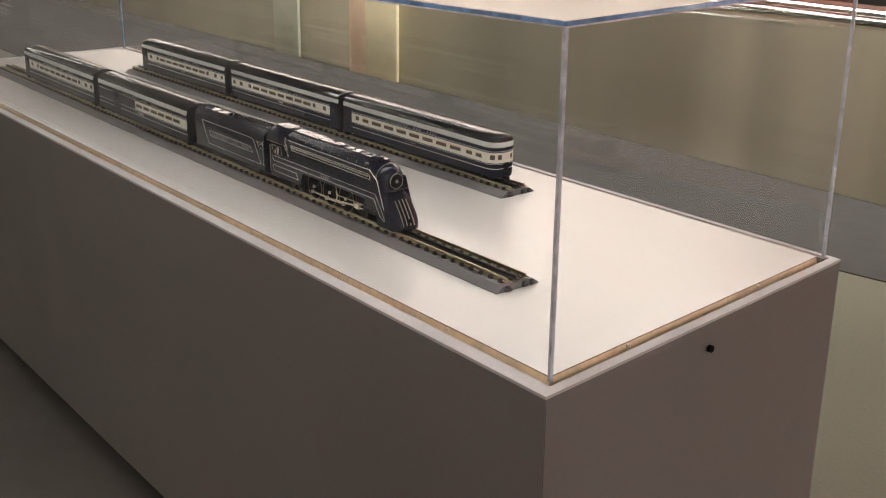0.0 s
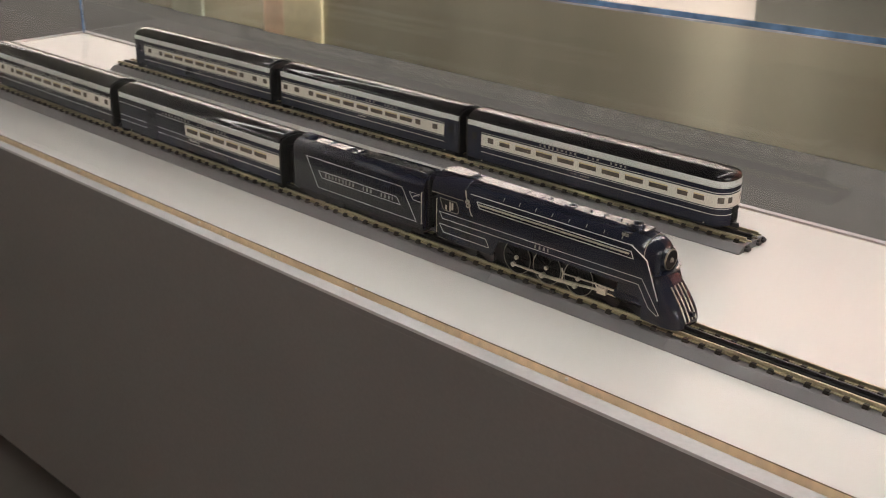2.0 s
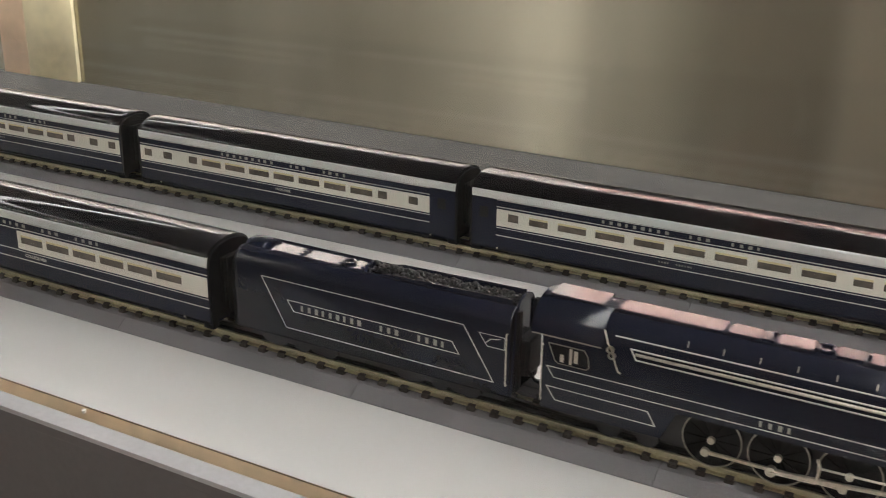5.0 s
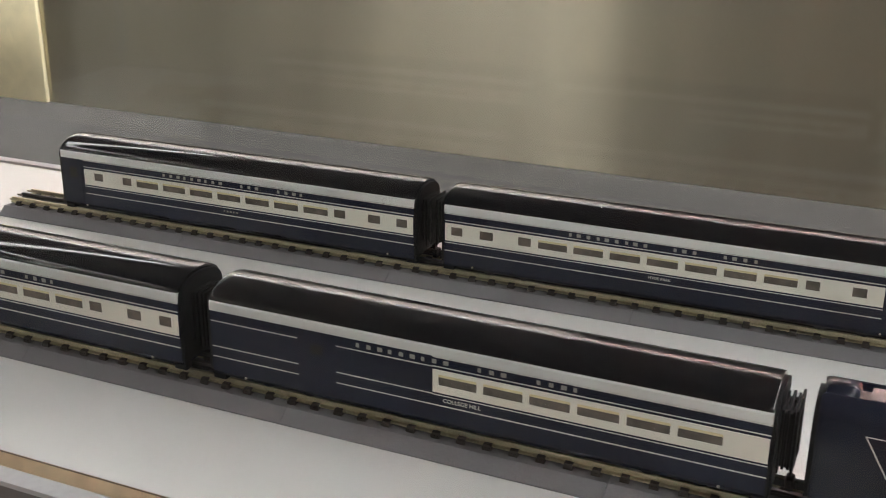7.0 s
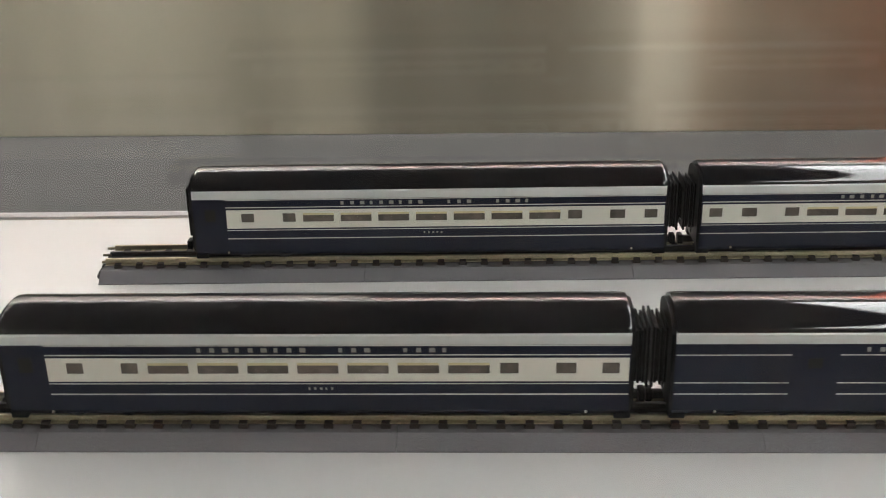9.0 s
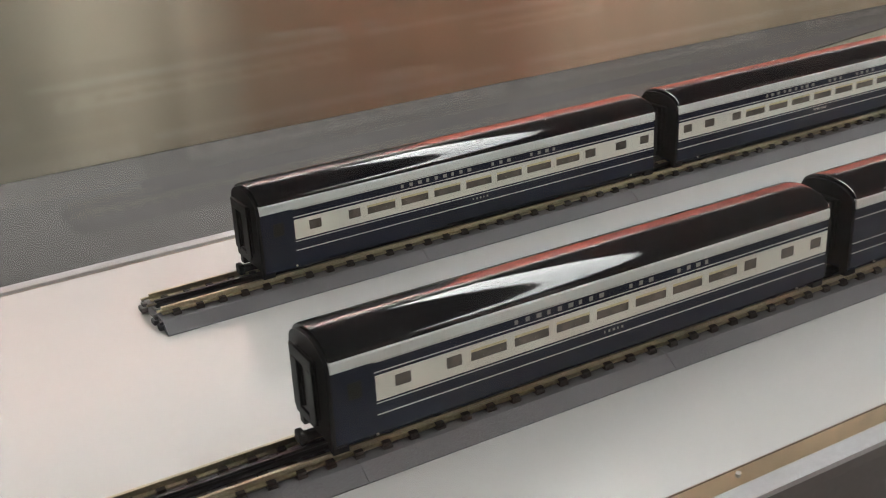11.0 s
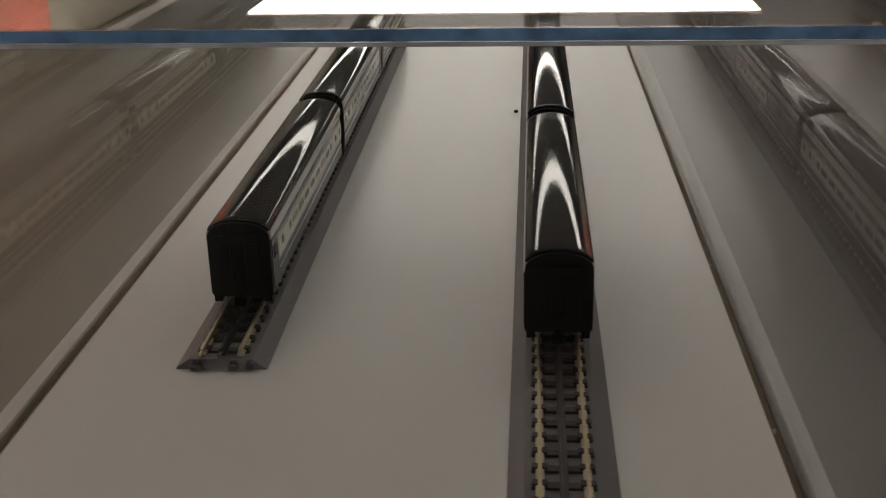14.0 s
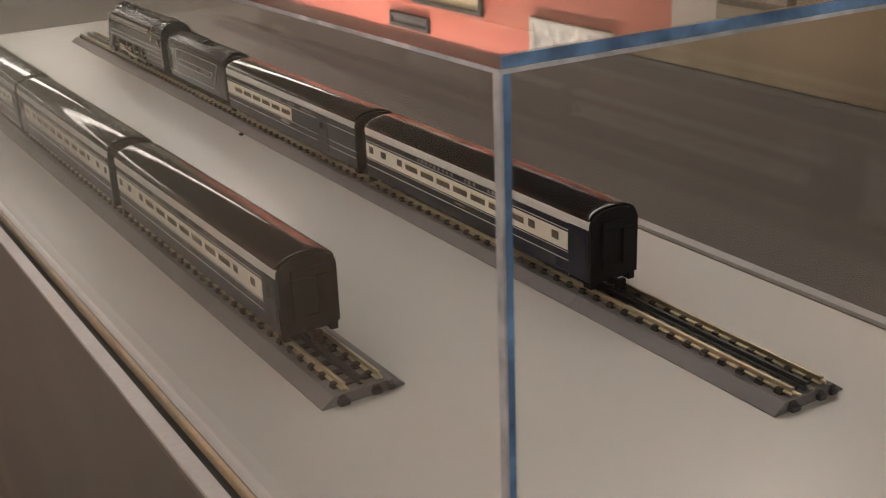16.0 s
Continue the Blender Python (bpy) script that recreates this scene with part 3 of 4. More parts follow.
def words_mesh(text, size, material):
    curve = bpy.data.curves.new("name_letters", "FONT")
    curve.body, curve.size, curve.align_x, curve.align_y, curve.extrude = text, size, "CENTER", "CENTER", 0.0001
    ob = bpy.data.objects.new("name_letters", curve)
    me = bpy.data.meshes.new_from_object(ob)
    bpy.data.objects.remove(ob)
    me.materials.append(material)
    return me


def window_band(car, x0, x1, windows, side, z0=0.0512, z1=0.0695, w0=0.0573, w1=0.0660, band_mat=None):
    """The cream band on one side wall, with real window openings, panes and blinds."""
    y = side * HW
    bm = B()
    a, b = sorted((y, y + side * 0.0007))
    box(bm, x0, x1, a, b, w1, z1)
    box(bm, x0, x1, a, b, z0, w0)
    x = x0
    for l, r in sorted(windows):
        if l > x + 1e-5:
            box(bm, x, l, a, b, w0, w1)
        x = r
    box(bm, x, x1, a, b, w0, w1)
    band = part("window_band", bm, CREAM, car, "cream window band", 0.3)
    for l, r in windows:
        p, q = sorted((y - side * 0.0004, y + side * 0.0002))
        part("pane", box(B(), l, r, p, q, w0, w1), PANE, band, "", 0.3)
        if r - l > 0.016:
            p, q = sorted((y + side * 0.0002, y + side * 0.0004))
            part("blind", box(B(), l, r, p, q, w1 - 0.0022, w1), BLIND, band, "pale beige roller blind", 0.3)
    lines = B()
    strip(lines, [(x0, z1 + 0.0024), (x1, z1 + 0.0024)], y, 0.0007, side * 0.0003)
    strip(lines, [(x0, z1 + 0.0098), (x1, z1 + 0.0098)], y, 0.0007, side * 0.0003)
    strip(lines, [(x0, z0 - 0.0021), (x1, z0 - 0.0021)], y, 0.0006, side * 0.0003)
    strip(lines, [(x0, z0 - 0.0106), (x1, z0 - 0.0106)], y, 0.0008, side * 0.0003)
    part("pinstripe", lines, LINE, car, "thin silver pinstripes", 0.3)


def truck(car, x):
    t = part("truck", box(box(B(), x - 0.030, x + 0.030, -0.0215, -0.0190, 0.020, 0.030, 0.001), x - 0.030, x + 0.030, 0.0190, 0.0215, 0.020, 0.030, 0.001), CHARCOAL, car, "dark moulded truck frame")
    for dx in (-0.0185, 0.0185):
        bm = B()
        for s in (-1, 1):
            rod(bm, (x + dx, s * 0.0150, RAIL_Z + 0.009), (x + dx, s * 0.0180, RAIL_Z + 0.009), 0.009, 20)
        rod(bm, (x + dx, -0.018, RAIL_Z + 0.009), (x + dx, 0.018, RAIL_Z + 0.009), 0.0018, 8)
        part("wheelset", bm, CHARCOAL, t)


def diaphragm(car, x, s, plate):
    """The end of a car: rim, end wall, gangway plates and coupler; s is the way out."""
    ring = [(-HW * 0.985, LOW + 0.004)] + [(p[0] * 0.985, p[1]) for p in roof_outline(HW, 0.083, CROWN - 0.0035)][::-1] + [(HW * 0.985, LOW + 0.004)]
    part("end_rim", prism(B(), ring, x, x + s * 0.0030), BLACK, car, "black rounded end cap")
    # pleated bellows, with the striker plate that frames the gangway door
    bellows = B()
    for k in range(3):
        a, b = sorted((x + s * (0.003 + plate * k / 3), x + s * (0.003 + plate * (k + 0.55) / 3)))
        grow = 0.0008 * (k % 2)
        for sy in (-1, 1):
            box(bellows, a, b, *sorted((sy * 0.0075, sy * (0.0150 + grow))), 0.0415, 0.0850 + grow, 0.0004)
        box(bellows, a, b, -0.0075, 0.0075, 0.0770, 0.0850 + grow, 0.0004)
    for sy in (-1, 1):
        box(bellows, *sorted((x + s * 0.003, x + s * (0.002 + plate))), *sorted((sy * 0.0080, sy * 0.0130)), 0.0420, 0.0820)
    part("bellows", bellows, BLACK, car, "black pleated gangway bellows")
    bm = B()
    a, b = sorted((x + s * (0.002 + plate), x + s * (0.004 + plate)))
    for sy in (-1, 1):
        box(bm, a, b, *sorted((sy * 0.0070, sy * 0.0178)), 0.0395, 0.0780, 0.0006)
    box(bm, a, b, -0.0178, 0.0178, 0.0782, 0.0872, 0.0008)
    box(bm, a, b, -0.0068, 0.0068, 0.0395, 0.0425, 0.0004)
    part("striker_plate", bm, BLACK, car, "black gangway frame")
    for sy in (-1, 1):
        part("end_step", box(B(), *sorted((x - s * 0.010, x + s * 0.002)), *sorted((sy * 0.0195, sy * 0.0270)), 0.0195, 0.0285, 0.0008), BLACK, car, "black end step")
    part("end_door", box(B(), *sorted((x + s * 0.0032, x + s * 0.0042)), -0.0055, 0.0055, 0.032, 0.076), BLACK, car, "dark end door")
    bm = B()
    a, b = sorted((x - s * 0.01, x + s * 0.013))
    box(bm, a, b, -0.003, 0.003, 0.0210, 0.0270, 0.001)
    box(bm, *sorted((x + s * 0.010, x + s * 0.0155)), -0.0055, 0.0055, 0.0200, 0.0290, 0.0015)
    part("coupler", bm, BLACK, car, "dark knuckle coupler")


def shell(car, x0, x1, tail=False):
    """Body, stripe and roof. With a tail the far end is rounded in plan."""
    def plan(scale_y, z):
        pts = [(x0, -HW * scale_y), (x0, HW * scale_y)]
        if not tail:
            return pts + [(x1, HW * scale_y), (x1, -HW * scale_y)]
        out = []
        for k in range(17):
            a = math.pi / 2 - math.pi * k / 16
            c, s = math.cos(a), math.sin(a)
            out.append((x1 - 0.026 + 0.026 * abs(c) ** (2 / 2.5), HW * scale_y * math.copysign(abs(s) ** (2 / 2.5), s)))
        return pts + out
    bm = B()
    loft(bm, [[(*p, z) for p in plan(k, z)] for k, z in ((0.93, LOW), (0.985, LOW + 0.003), (1.0, LOW + 0.007), (1.0, 0.0800))])
    part("body", bm, NAVY, car)
    part("fascia", loft(B(), [[(*p, z) for p in plan(k, z)] for k, z in ((1.022, 0.0802), (1.030, 0.0812), (1.022, 0.0872), (0.995, 0.0884))]), SILVER, car, "pale grey fascia stripe")
    rings = []
    outline = roof_outline(HW, 0.0884, CROWN, 24, 1.85)
    if not tail:
        r0, r1 = 0.0020, 0.0020
        for x, k in ((x0 + 0.0002, 0.955), (x0 + r0, 0.99), (x0 + 0.006, 1.0), (x1 - 0.006, 1.0), (x1 - r1, 0.99), (x1 - 0.0002, 0.955)):
            rings.append([(x, p[0] * (0.985 + 0.015 * (k - 0.955) / 0.045), 0.0884 + (p[1] - 0.0884) * k) for p in outline])
        bm = loft(B(), rings)
    else:
        rows = []
        for j in range(7):
            a = math.pi / 2 * j / 6
            k, z = math.cos(a) ** (2 / 2.4) if j < 6 else 0.02, 0.0884 + (CROWN - 0.0884) * math.sin(a) ** (2 / 2.4)
            rows.append([(p[0] if p[0] < x1 - 0.027 else x1 - 0.026 + (p[0] - x1 + 0.026) * (0.35 + 0.65 * k), p[1] * max(k, 0.02), z) for p in plan(0.995, z)])
        bm = loft(B(), rows)
    part("roof", bm, BLACK_GLOSS, car, "gloss black rounded roof", 0.9)
    part("underframe", box(B(), x0 + 0.012, x1 - 0.012, -0.020, 0.020, 0.0215, LOW + 0.002), CHARCOAL, car)


def finish(car, x0, x1, ends=(0.0105, 0.0105)):
    """Steps, trucks and gangways; ends gives how far each gangway reaches out, 0 for none."""
    for x in (x0 + 0.030, x1 - 0.030):
        for side in (-1, 1):
            part("step_iron", rod(B(), (x, side * 0.0270, 0.0262), (x, side * 0.0292, 0.0262), 0.0010, 8), STEEL, car, "tiny bright step iron")
    truck(car, x0 + 0.062)
    truck(car, x1 - 0.062)
    if ends[0]:
        diaphragm(car, x0, -1, ends[0])
    if ends[1]:
        diaphragm(car, x1, 1, ends[1])


COACH = 0.4415
COACH_WINDOWS = [(0.045, 0.057), (0.084, 0.096)] + [(0.103 + 0.0353 * k, 0.132 + 0.0353 * k) for k in range(7)] + [(0.351, 0.364), (0.390, 0.404), (0.422, 0.434)]


def coach(m, label, plate_words=None, vestibule=0.0040):
    """A full coach: its vestibule end at 0, its plain end at COACH."""
    car = thing("passenger_car", label, "model car", m, "model passenger cars")
    shell(car, 0.0, COACH)
    for side in (-1, 1):
        window_band(car, 0.0310, 0.4405, COACH_WINDOWS, side)
        part("lettering", letters(0.137, 0.318, 0.0757, 0.0033, side * HW, side), LETTER, car, "small silver lettering", 0)
        d0, d1 = 0.004, 0.027
        a, b = sorted((side * HW, side * (HW + 0.0003)))
        door = part("vestibule_door", box(B(), d0, d1, a, b, 0.030, 0.078), NAVY, car, "navy vestibule door", 0.3)
        a, b = sorted((side * (HW + 0.0003), side * (HW + 0.0005)))
        part("door_window", box(B(), d0 + 0.007, d1 - 0.006, a, b, 0.058, 0.070), BLACK, door, "dark door window", 0.3)
        if plate_words:
            me = words_mesh(plate_words, 0.0040, LINE)
            piece("name_letters", me, car, pose(0.225, side * (HW + 0.0002), 0.0452, 90, 0, 0 if side < 0 else 180))
        else:
            c = 0.225
            part("name_bars", letters(c - 0.010, c + 0.010, 0.0452, 0.0018, side * HW, side, (5,)), LETTER, car, "tiny silver name lettering", 0)
    finish(car, 0.0, COACH, (vestibule, 0.0105))
    return car


coach(pose(-1.8430, WT / 2, DECK + LIFT), "navy and cream streamlined model coach ending the steam train")
coach(lift @ back_line(-1.7755), "navy and cream streamlined model coach at the end of its track")
turned = lift @ back_line(-1.3010 + COACH) @ pose(0, 0, 0, 0, 0, 180)
coach(turned, "navy and cream streamlined model coach lettered with its name", "HYDE PARK", 0.0105)


def combine():
    car = thing("combine_car", "navy model combine car with a short cream window band", "model car", pose(-1.3710, WT / 2, DECK + LIFT), "model passenger cars")
    L = 0.4325
    shell(car, 0.0, L)
    b0 = 0.1930
    for side in (-1, 1):
        y = side * HW
        wins = [(0.1975 + 0.0350 * k, 0.2275 + 0.0350 * k) for k in range(6)]
        window_band(car, b0, L - 0.0005, wins, side)
        lines = B()
        for z in (0.0714, 0.0495, 0.0406):
            for a, b in ((0.001, 0.079), (0.113, b0)):
                strip(lines, [(a, z), (b, z)], y, 0.0007, side * 0.0003)
        part("pinstripe", lines, LINE, car, "thin silver pinstripes", 0.3)
        a, b = sorted((y, y + side * 0.0004))
        door = part("baggage_door", box(B(), 0.080, 0.112, a, b, 0.030, 0.078), NAVY, car, "navy sliding baggage door", 0.3)
        a, b = sorted((y + side * 0.0004, y + side * 0.0006))
        part("door_window", box(B(), 0.091, 0.101, a, b, 0.061, 0.069), BLACK, door, "small dark door window", 0.3)
        part("lettering", letters(0.128, 0.306, 0.0757, 0.0033, y, side), LETTER, car, "small silver lettering", 0)
        piece("name_letters", words_mesh("COLLEGE HILL", 0.0046, LINE), car, pose(0.2160, side * (HW + 0.0002), 0.0452, 90, 0, 0 if side < 0 else 180))
    finish(car, 0.0, L)


combine()


def observation():
    car = thing("observation_car", "navy and cream model observation car with a rounded glazed tail", "model car", lift @ back_line(-0.8390), "model passenger cars")
    L = 0.4620
    shell(car, 0.0, L, tail=True)
    wins = [(0.042, 0.054), (0.066, 0.087)] + [(0.098 + 0.0405 * k, 0.129 + 0.0405 * k) for k in range(7)] + [(0.387, 0.404), (0.413, 0.430)]
    for side in (-1, 1):
        window_band(car, 0.0290, L - 0.0262, wins, side)
        part("lettering", letters(0.143, 0.305, 0.0757, 0.0033, side * HW, side), LETTER, car, "small silver lettering", 0)
        part("name_bars", letters(0.205, 0.240, 0.0452, 0.0018, side * HW, side, (4, 6)), LETTER, car, "tiny silver name lettering", 0)
        a, b = sorted((side * HW, side * (HW + 0.0003)))
        door = part("vestibule_door", box(B(), 0.003, 0.025, a, b, 0.030, 0.078), NAVY, car, "navy vestibule door", 0.3)
        a, b = sorted((side * (HW + 0.0003), side * (HW + 0.0005)))
        part("door_window", box(B(), 0.009, 0.019, a, b, 0.058, 0.070), BLACK, door, "dark door window", 0.3)

    # the band bends round the tail
    def bend(k, grow):
        a = math.pi / 2 - math.pi * k
        c, s = math.cos(a), math.sin(a)
        return (L - 0.026 + (0.026 + grow) * abs(c) ** 0.8, (HW + grow) * math.copysign(abs(s) ** 0.8, s))

    def bow(z0, z1, grow, k0=0.0, k1=1.0, n=24):
        bm = B()
        rows = []
        for i in range(n + 1):
            k = k0 + (k1 - k0) * i / n
            o, q = bend(k, grow), bend(k, -0.0004)
            rows.append([(*o, z0), (*o, z1), (*q, z1), (*q, z0)])
        return loft(bm, rows)

    part("tail_band", bow(0.0660, 0.0695, 0.0007), CREAM, car, "cream band round the tail")
    tail = part("tail_band", bow(0.0512, 0.0573, 0.0007), CREAM, car, "cream band round the tail")
    cuts = [0.0, 0.14, 0.26, 0.33, 0.42, 0.58, 0.67, 0.74, 0.86, 1.0]
    for i, (a, b) in enumerate(zip(cuts, cuts[1:])):
        if i % 2:
            part("pane", bow(0.0573, 0.0660, 0.0002, a, b, 6), PANE, tail)
        else:
            part("mullion", bow(0.0573, 0.0660, 0.0007, a, b, 6), CREAM, tail)
    for z, w in ((0.0719, 0.0004), (0.0793, 0.0004), (0.0491, 0.0003), (0.0406, 0.0004)):
        part("pinstripe", bow(z - w, z + w, 0.0003), LINE, car, "thin silver pinstripe")
    part("tail_door", box(B(), L - 0.003, L + 0.0012, -0.006, 0.006, 0.030, 0.050), BLACK, car, "dark tail gate")
    part("coupler", box(B(), L - 0.01, L + 0.008, -0.003, 0.003, 0.0205, 0.027, 0.001), CHARCOAL, car, "dark coupler")
    finish(car, 0.0, L, (0.0105, 0))


observation()


# ---- tender ----
def tender():
    t = thing("tender", "navy model steam tender with silver lining and a coal load", "model tender", pose(-0.9125, WT / 2, DECK + LIFT))
    L, hw, seam, rim_z, deck_z = 0.2660, 0.0238, 0.0900, 0.1022, 0.0990
    side = [(hw, seam), (hw - 0.0007, seam + 0.0030), (hw - 0.0028, seam + 0.0068), (hw - 0.0062, seam + 0.0100), (0.0140, rim_z - 0.0004), (0.0128, rim_z), (0.0118, rim_z - 0.0004), (0.0116, deck_z)]
    ring = [(-hw + 0.0010, 0.0290), (hw - 0.0010, 0.0290), (hw, 0.0310)] + side + [(-y, z) for y, z in side][::-1] + [(-hw, 0.0310)]
    rows = [[(x, y * k, 0.0290 + (z - 0.0290) * q) for y, z in ring] for x, k, q in ((0.0, 0.965, 0.985), (0.0016, 0.992, 0.996), (0.004, 1.0, 1.0), (L - 0.003, 1.0, 1.0), (L - 0.0008, 0.995, 0.998), (L, 0.985, 0.994))]
    part("body", loft(B(), rows), LOCO_NAVY, t, "", 0.6)
    for s in (-1, 1):
        y = s * hw
        bm = B()
        strip(bm, [(0.0300, 0.0822), (0.2260, 0.0822), (0.2530, 0.0397), (0.0545, 0.0397), (0.0300, 0.0822)], y, 0.0007, s * 0.0003)
        strip(bm, [(0.0565, 0.0655), (0.2160, 0.0655), (0.2225, 0.0560), (0.0630, 0.0560), (0.0565, 0.0655)], y, 0.0006, s * 0.0003)
        strip(bm, [(0.2400, 0.0790), (0.2620, 0.0790), (0.2620, 0.0690), (0.2470, 0.0690), (0.2400, 0.0790)], y, 0.0005, s * 0.0003)
        strip(bm, [(0.2460, 0.0720), (0.2500, 0.0755), (0.2580, 0.0770)], y, 0.0007, s * 0.0003)
        part("lining", bm, LINE, t, "silver lining", 0)
        part("lettering", letters(0.0690, 0.2120, 0.0607, 0.0050, y, s), LETTER, t, "silver lettering in a frame", 0)
        part("seam", strip(B(), [(0.003, seam - 0.0006), (L - 0.002, seam - 0.0006)], y, 0.0009, s * 0.0004), LOCO_NAVY, t, "raised seam along the side")
        bm = rod(B(), (0.2640, y + s * 0.0018, 0.0400), (0.2640, y + s * 0.0018, 0.0830), 0.0006, 6)
        for z in (0.0400, 0.0830):
            rod(bm, (0.2640, y - s * 0.0005, z), (0.2640, y + s * 0.0020, z), 0.0006, 6)
        part("grab_rail", bm, STEEL, t, "thin wire grab rail")
        part("coal_guard", prism(B(), [(0.1300, rim_z - 0.0020), (L - 0.004, rim_z - 0.0020), (L - 0.004, rim_z + 0.0042), (0.1500, rim_z + 0.0020)], *sorted((s * 0.0118, s * 0.0127)), "y"), LOCO_NAVY, t, "raised guard along the coal")
    part("front_plate", box(B(), L - 0.002, L + 0.0110, -0.0130, 0.0130, 0.0440, 0.0760, 0.0030), BLACK, t, "dark rounded plate at the tender front")
    part("drawbar", box(B(), L - 0.010, L + 0.0340, -0.0040, 0.0040, 0.0280, 0.0325, 0.0010), CHARCOAL, t, "dark drawbar to the locomotive")
    # flat hatch lids on the tank top
    for x0, x1 in ((0.0290, 0.0600), (0.0635, 0.1010), (0.1090, 0.1230)):
        hatch = part("water_hatch", box(B(), x0, x1, -0.0092, 0.0092, deck_z, deck_z + 0.0022, 0.0004), PLATE, t, "raised water hatch", 0.1)
        bm = B()
        for y in (-0.005, 0.001, 0.006):
            rod(bm, (x1 - 0.003, y, deck_z + 0.0024), (x1 + 0.0022, y, deck_z + 0.0024), 0.0010, 8)
        part("hinge", bm, LOCO_NAVY, hatch)
    bm = B()
    rows = []
    for k in range(25):
        a = 2 * math.pi * k / 24
        rows.append([(0.1050 + math.cos(a) * r, math.sin(a) * r, deck_z + q) for r, q in ((0.0058, 0.0), (0.0058, 0.0040), (0.0044, 0.0040), (0.0044, 0.0))])
    part("filler_ring", loft(bm, rows, cap=False), LOCO_NAVY, t, "round filler ring")
    hood = roof_outline(0.0128, 0.0975, 0.1062, 12, 2.2)
    part("rear_hood", loft(B(), [[(x, p[0] * k, 0.0975 + (p[1] - 0.0975) * k) for p in hood] for x, k in ((0.0006, 0.60), (0.0018, 0.82), (0.0045, 0.96), (0.0090, 1.0), (0.0180, 1.0), (0.0215, 0.93), (0.0230, 0.80))]), LOCO_NAVY, t, "rounded hood at the tender rear", 0.9)
    bulk = roof_outline(0.0117, 0.0985, 0.1072, 10, 2.0)
    part("bulkhead", loft(B(), [[(x, p[0], p[1]) for p in bulk] for x in (0.1262, 0.1290)]), LOCO_NAVY, t, "curved bulkhead behind the coal")
    rnd = random.Random(3)
    bm = B()
    for _ in range(620):
        x, y = rnd.uniform(0.130, 0.260), rnd.uniform(-0.0108, 0.0108)
        z = deck_z + 0.0008 + rnd.uniform(0.0, 0.0058) * (1 - (y / 0.0135) ** 2)
        s = rnd.uniform(0.0010, 0.0023)
        bmesh.ops.create_icosphere(bm, subdivisions=1, radius=s, matrix=pose(x, y, z, rnd.uniform(0, 90), rnd.uniform(0, 90), rnd.uniform(0, 90)) @ Matrix.Diagonal((rnd.uniform(0.7, 1.4), rnd.uniform(0.7, 1.3), rnd.uniform(0.5, 1), 1)))
    tagged(part("coal", bm, COAL, t, "heaped black coal", 0), kind="stuff")
    front = roof_outline(0.0150, 0.0960, 0.1085, 10, 2.3)
    part("front_plate", prism(B(), [(-0.0222, 0.0300)] + front[::-1] + [(0.0222, 0.0300)], L, L + 0.0022), LOCO_NAVY, t, "", 0.5)
    for y in (-0.0150, 0.0150):
        part("front_post", box(B(), L + 0.0022, L + 0.0052, y - 0.0028, y + 0.0028, 0.0340, 0.1000, 0.0006), BLACK, t)
    part("footplate", box(B(), L + 0.0022, L + 0.0190, -0.0130, 0.0130, 0.0290, 0.0320, 0.0006), CHARCOAL, t)
    bm = B()
    bent = ((L + 0.0020, -0.0080, 0.0560), (L + 0.0090, -0.0085, 0.0500), (L + 0.0150, -0.0085, 0.0420), (L + 0.0225, -0.0080, 0.0390), (L + 0.0300, -0.0075, 0.0420))
    for a, b in zip(bent, bent[1:]):
        rod(bm, a, b, 0.0013, 8)
    part("feed_hose", bm, BLACK, t, "black rubber hose to the locomotive")
    part("drawbar", box(B(), L, L + 0.0330, -0.0030, 0.0030, 0.0225, 0.0250, 0.0006), CHARCOAL, t)
    ring = [(-hw * 0.96, 0.030)] + [(p[0] * 0.96, p[1]) for p in roof_outline(hw, 0.082, 0.0985)][::-1] + [(hw * 0.96, 0.030)]
    part("rear_plate", prism(B(), ring, -0.0030, 0.0006), BLACK, t)
    bm = box(B(), -0.0140, -0.0030, -0.0030, 0.0030, 0.0210, 0.0270, 0.0010)
    box(bm, -0.0165, -0.0120, -0.0055, 0.0055, 0.0200, 0.0290, 0.0014)
    part("coupler", bm, BLACK, t, "dark knuckle coupler")
    part("underframe", box(B(), 0.006, L - 0.006, -0.0180, 0.0180, 0.0225, 0.0295), CHARCOAL, t)
    for x in (0.066, 0.202):
        bm = B()
        for s in (-1, 1):
            ring = [(x - 0.040, 0.0245), (x - 0.034, 0.0200), (x - 0.018, 0.0200), (x - 0.012, 0.0235), (x + 0.012, 0.0235), (x + 0.018, 0.0200), (x + 0.034, 0.0200), (x + 0.040, 0.0245), (x + 0.038, 0.0290), (x - 0.038, 0.0290)]
            prism(bm, ring, *sorted((s * 0.0188, s * 0.0214)), "y")
        tr = part("truck", bm, CHARCOAL, t, "dark moulded truck frame")
        for dx in (-0.027, 0.0, 0.027):
            bm = B()
            for s in (-1, 1):
                rod(bm, (x + dx, s * 0.0150, RAIL_Z + 0.0085), (x + dx, s * 0.0180, RAIL_Z + 0.0085), 0.0085, 18)
            rod(bm, (x + dx, -0.018, RAIL_Z + 0.0085), (x + dx, 0.018, RAIL_Z + 0.0085), 0.0018, 8)
            part("wheelset", bm, CHARCOAL, tr)


tender()


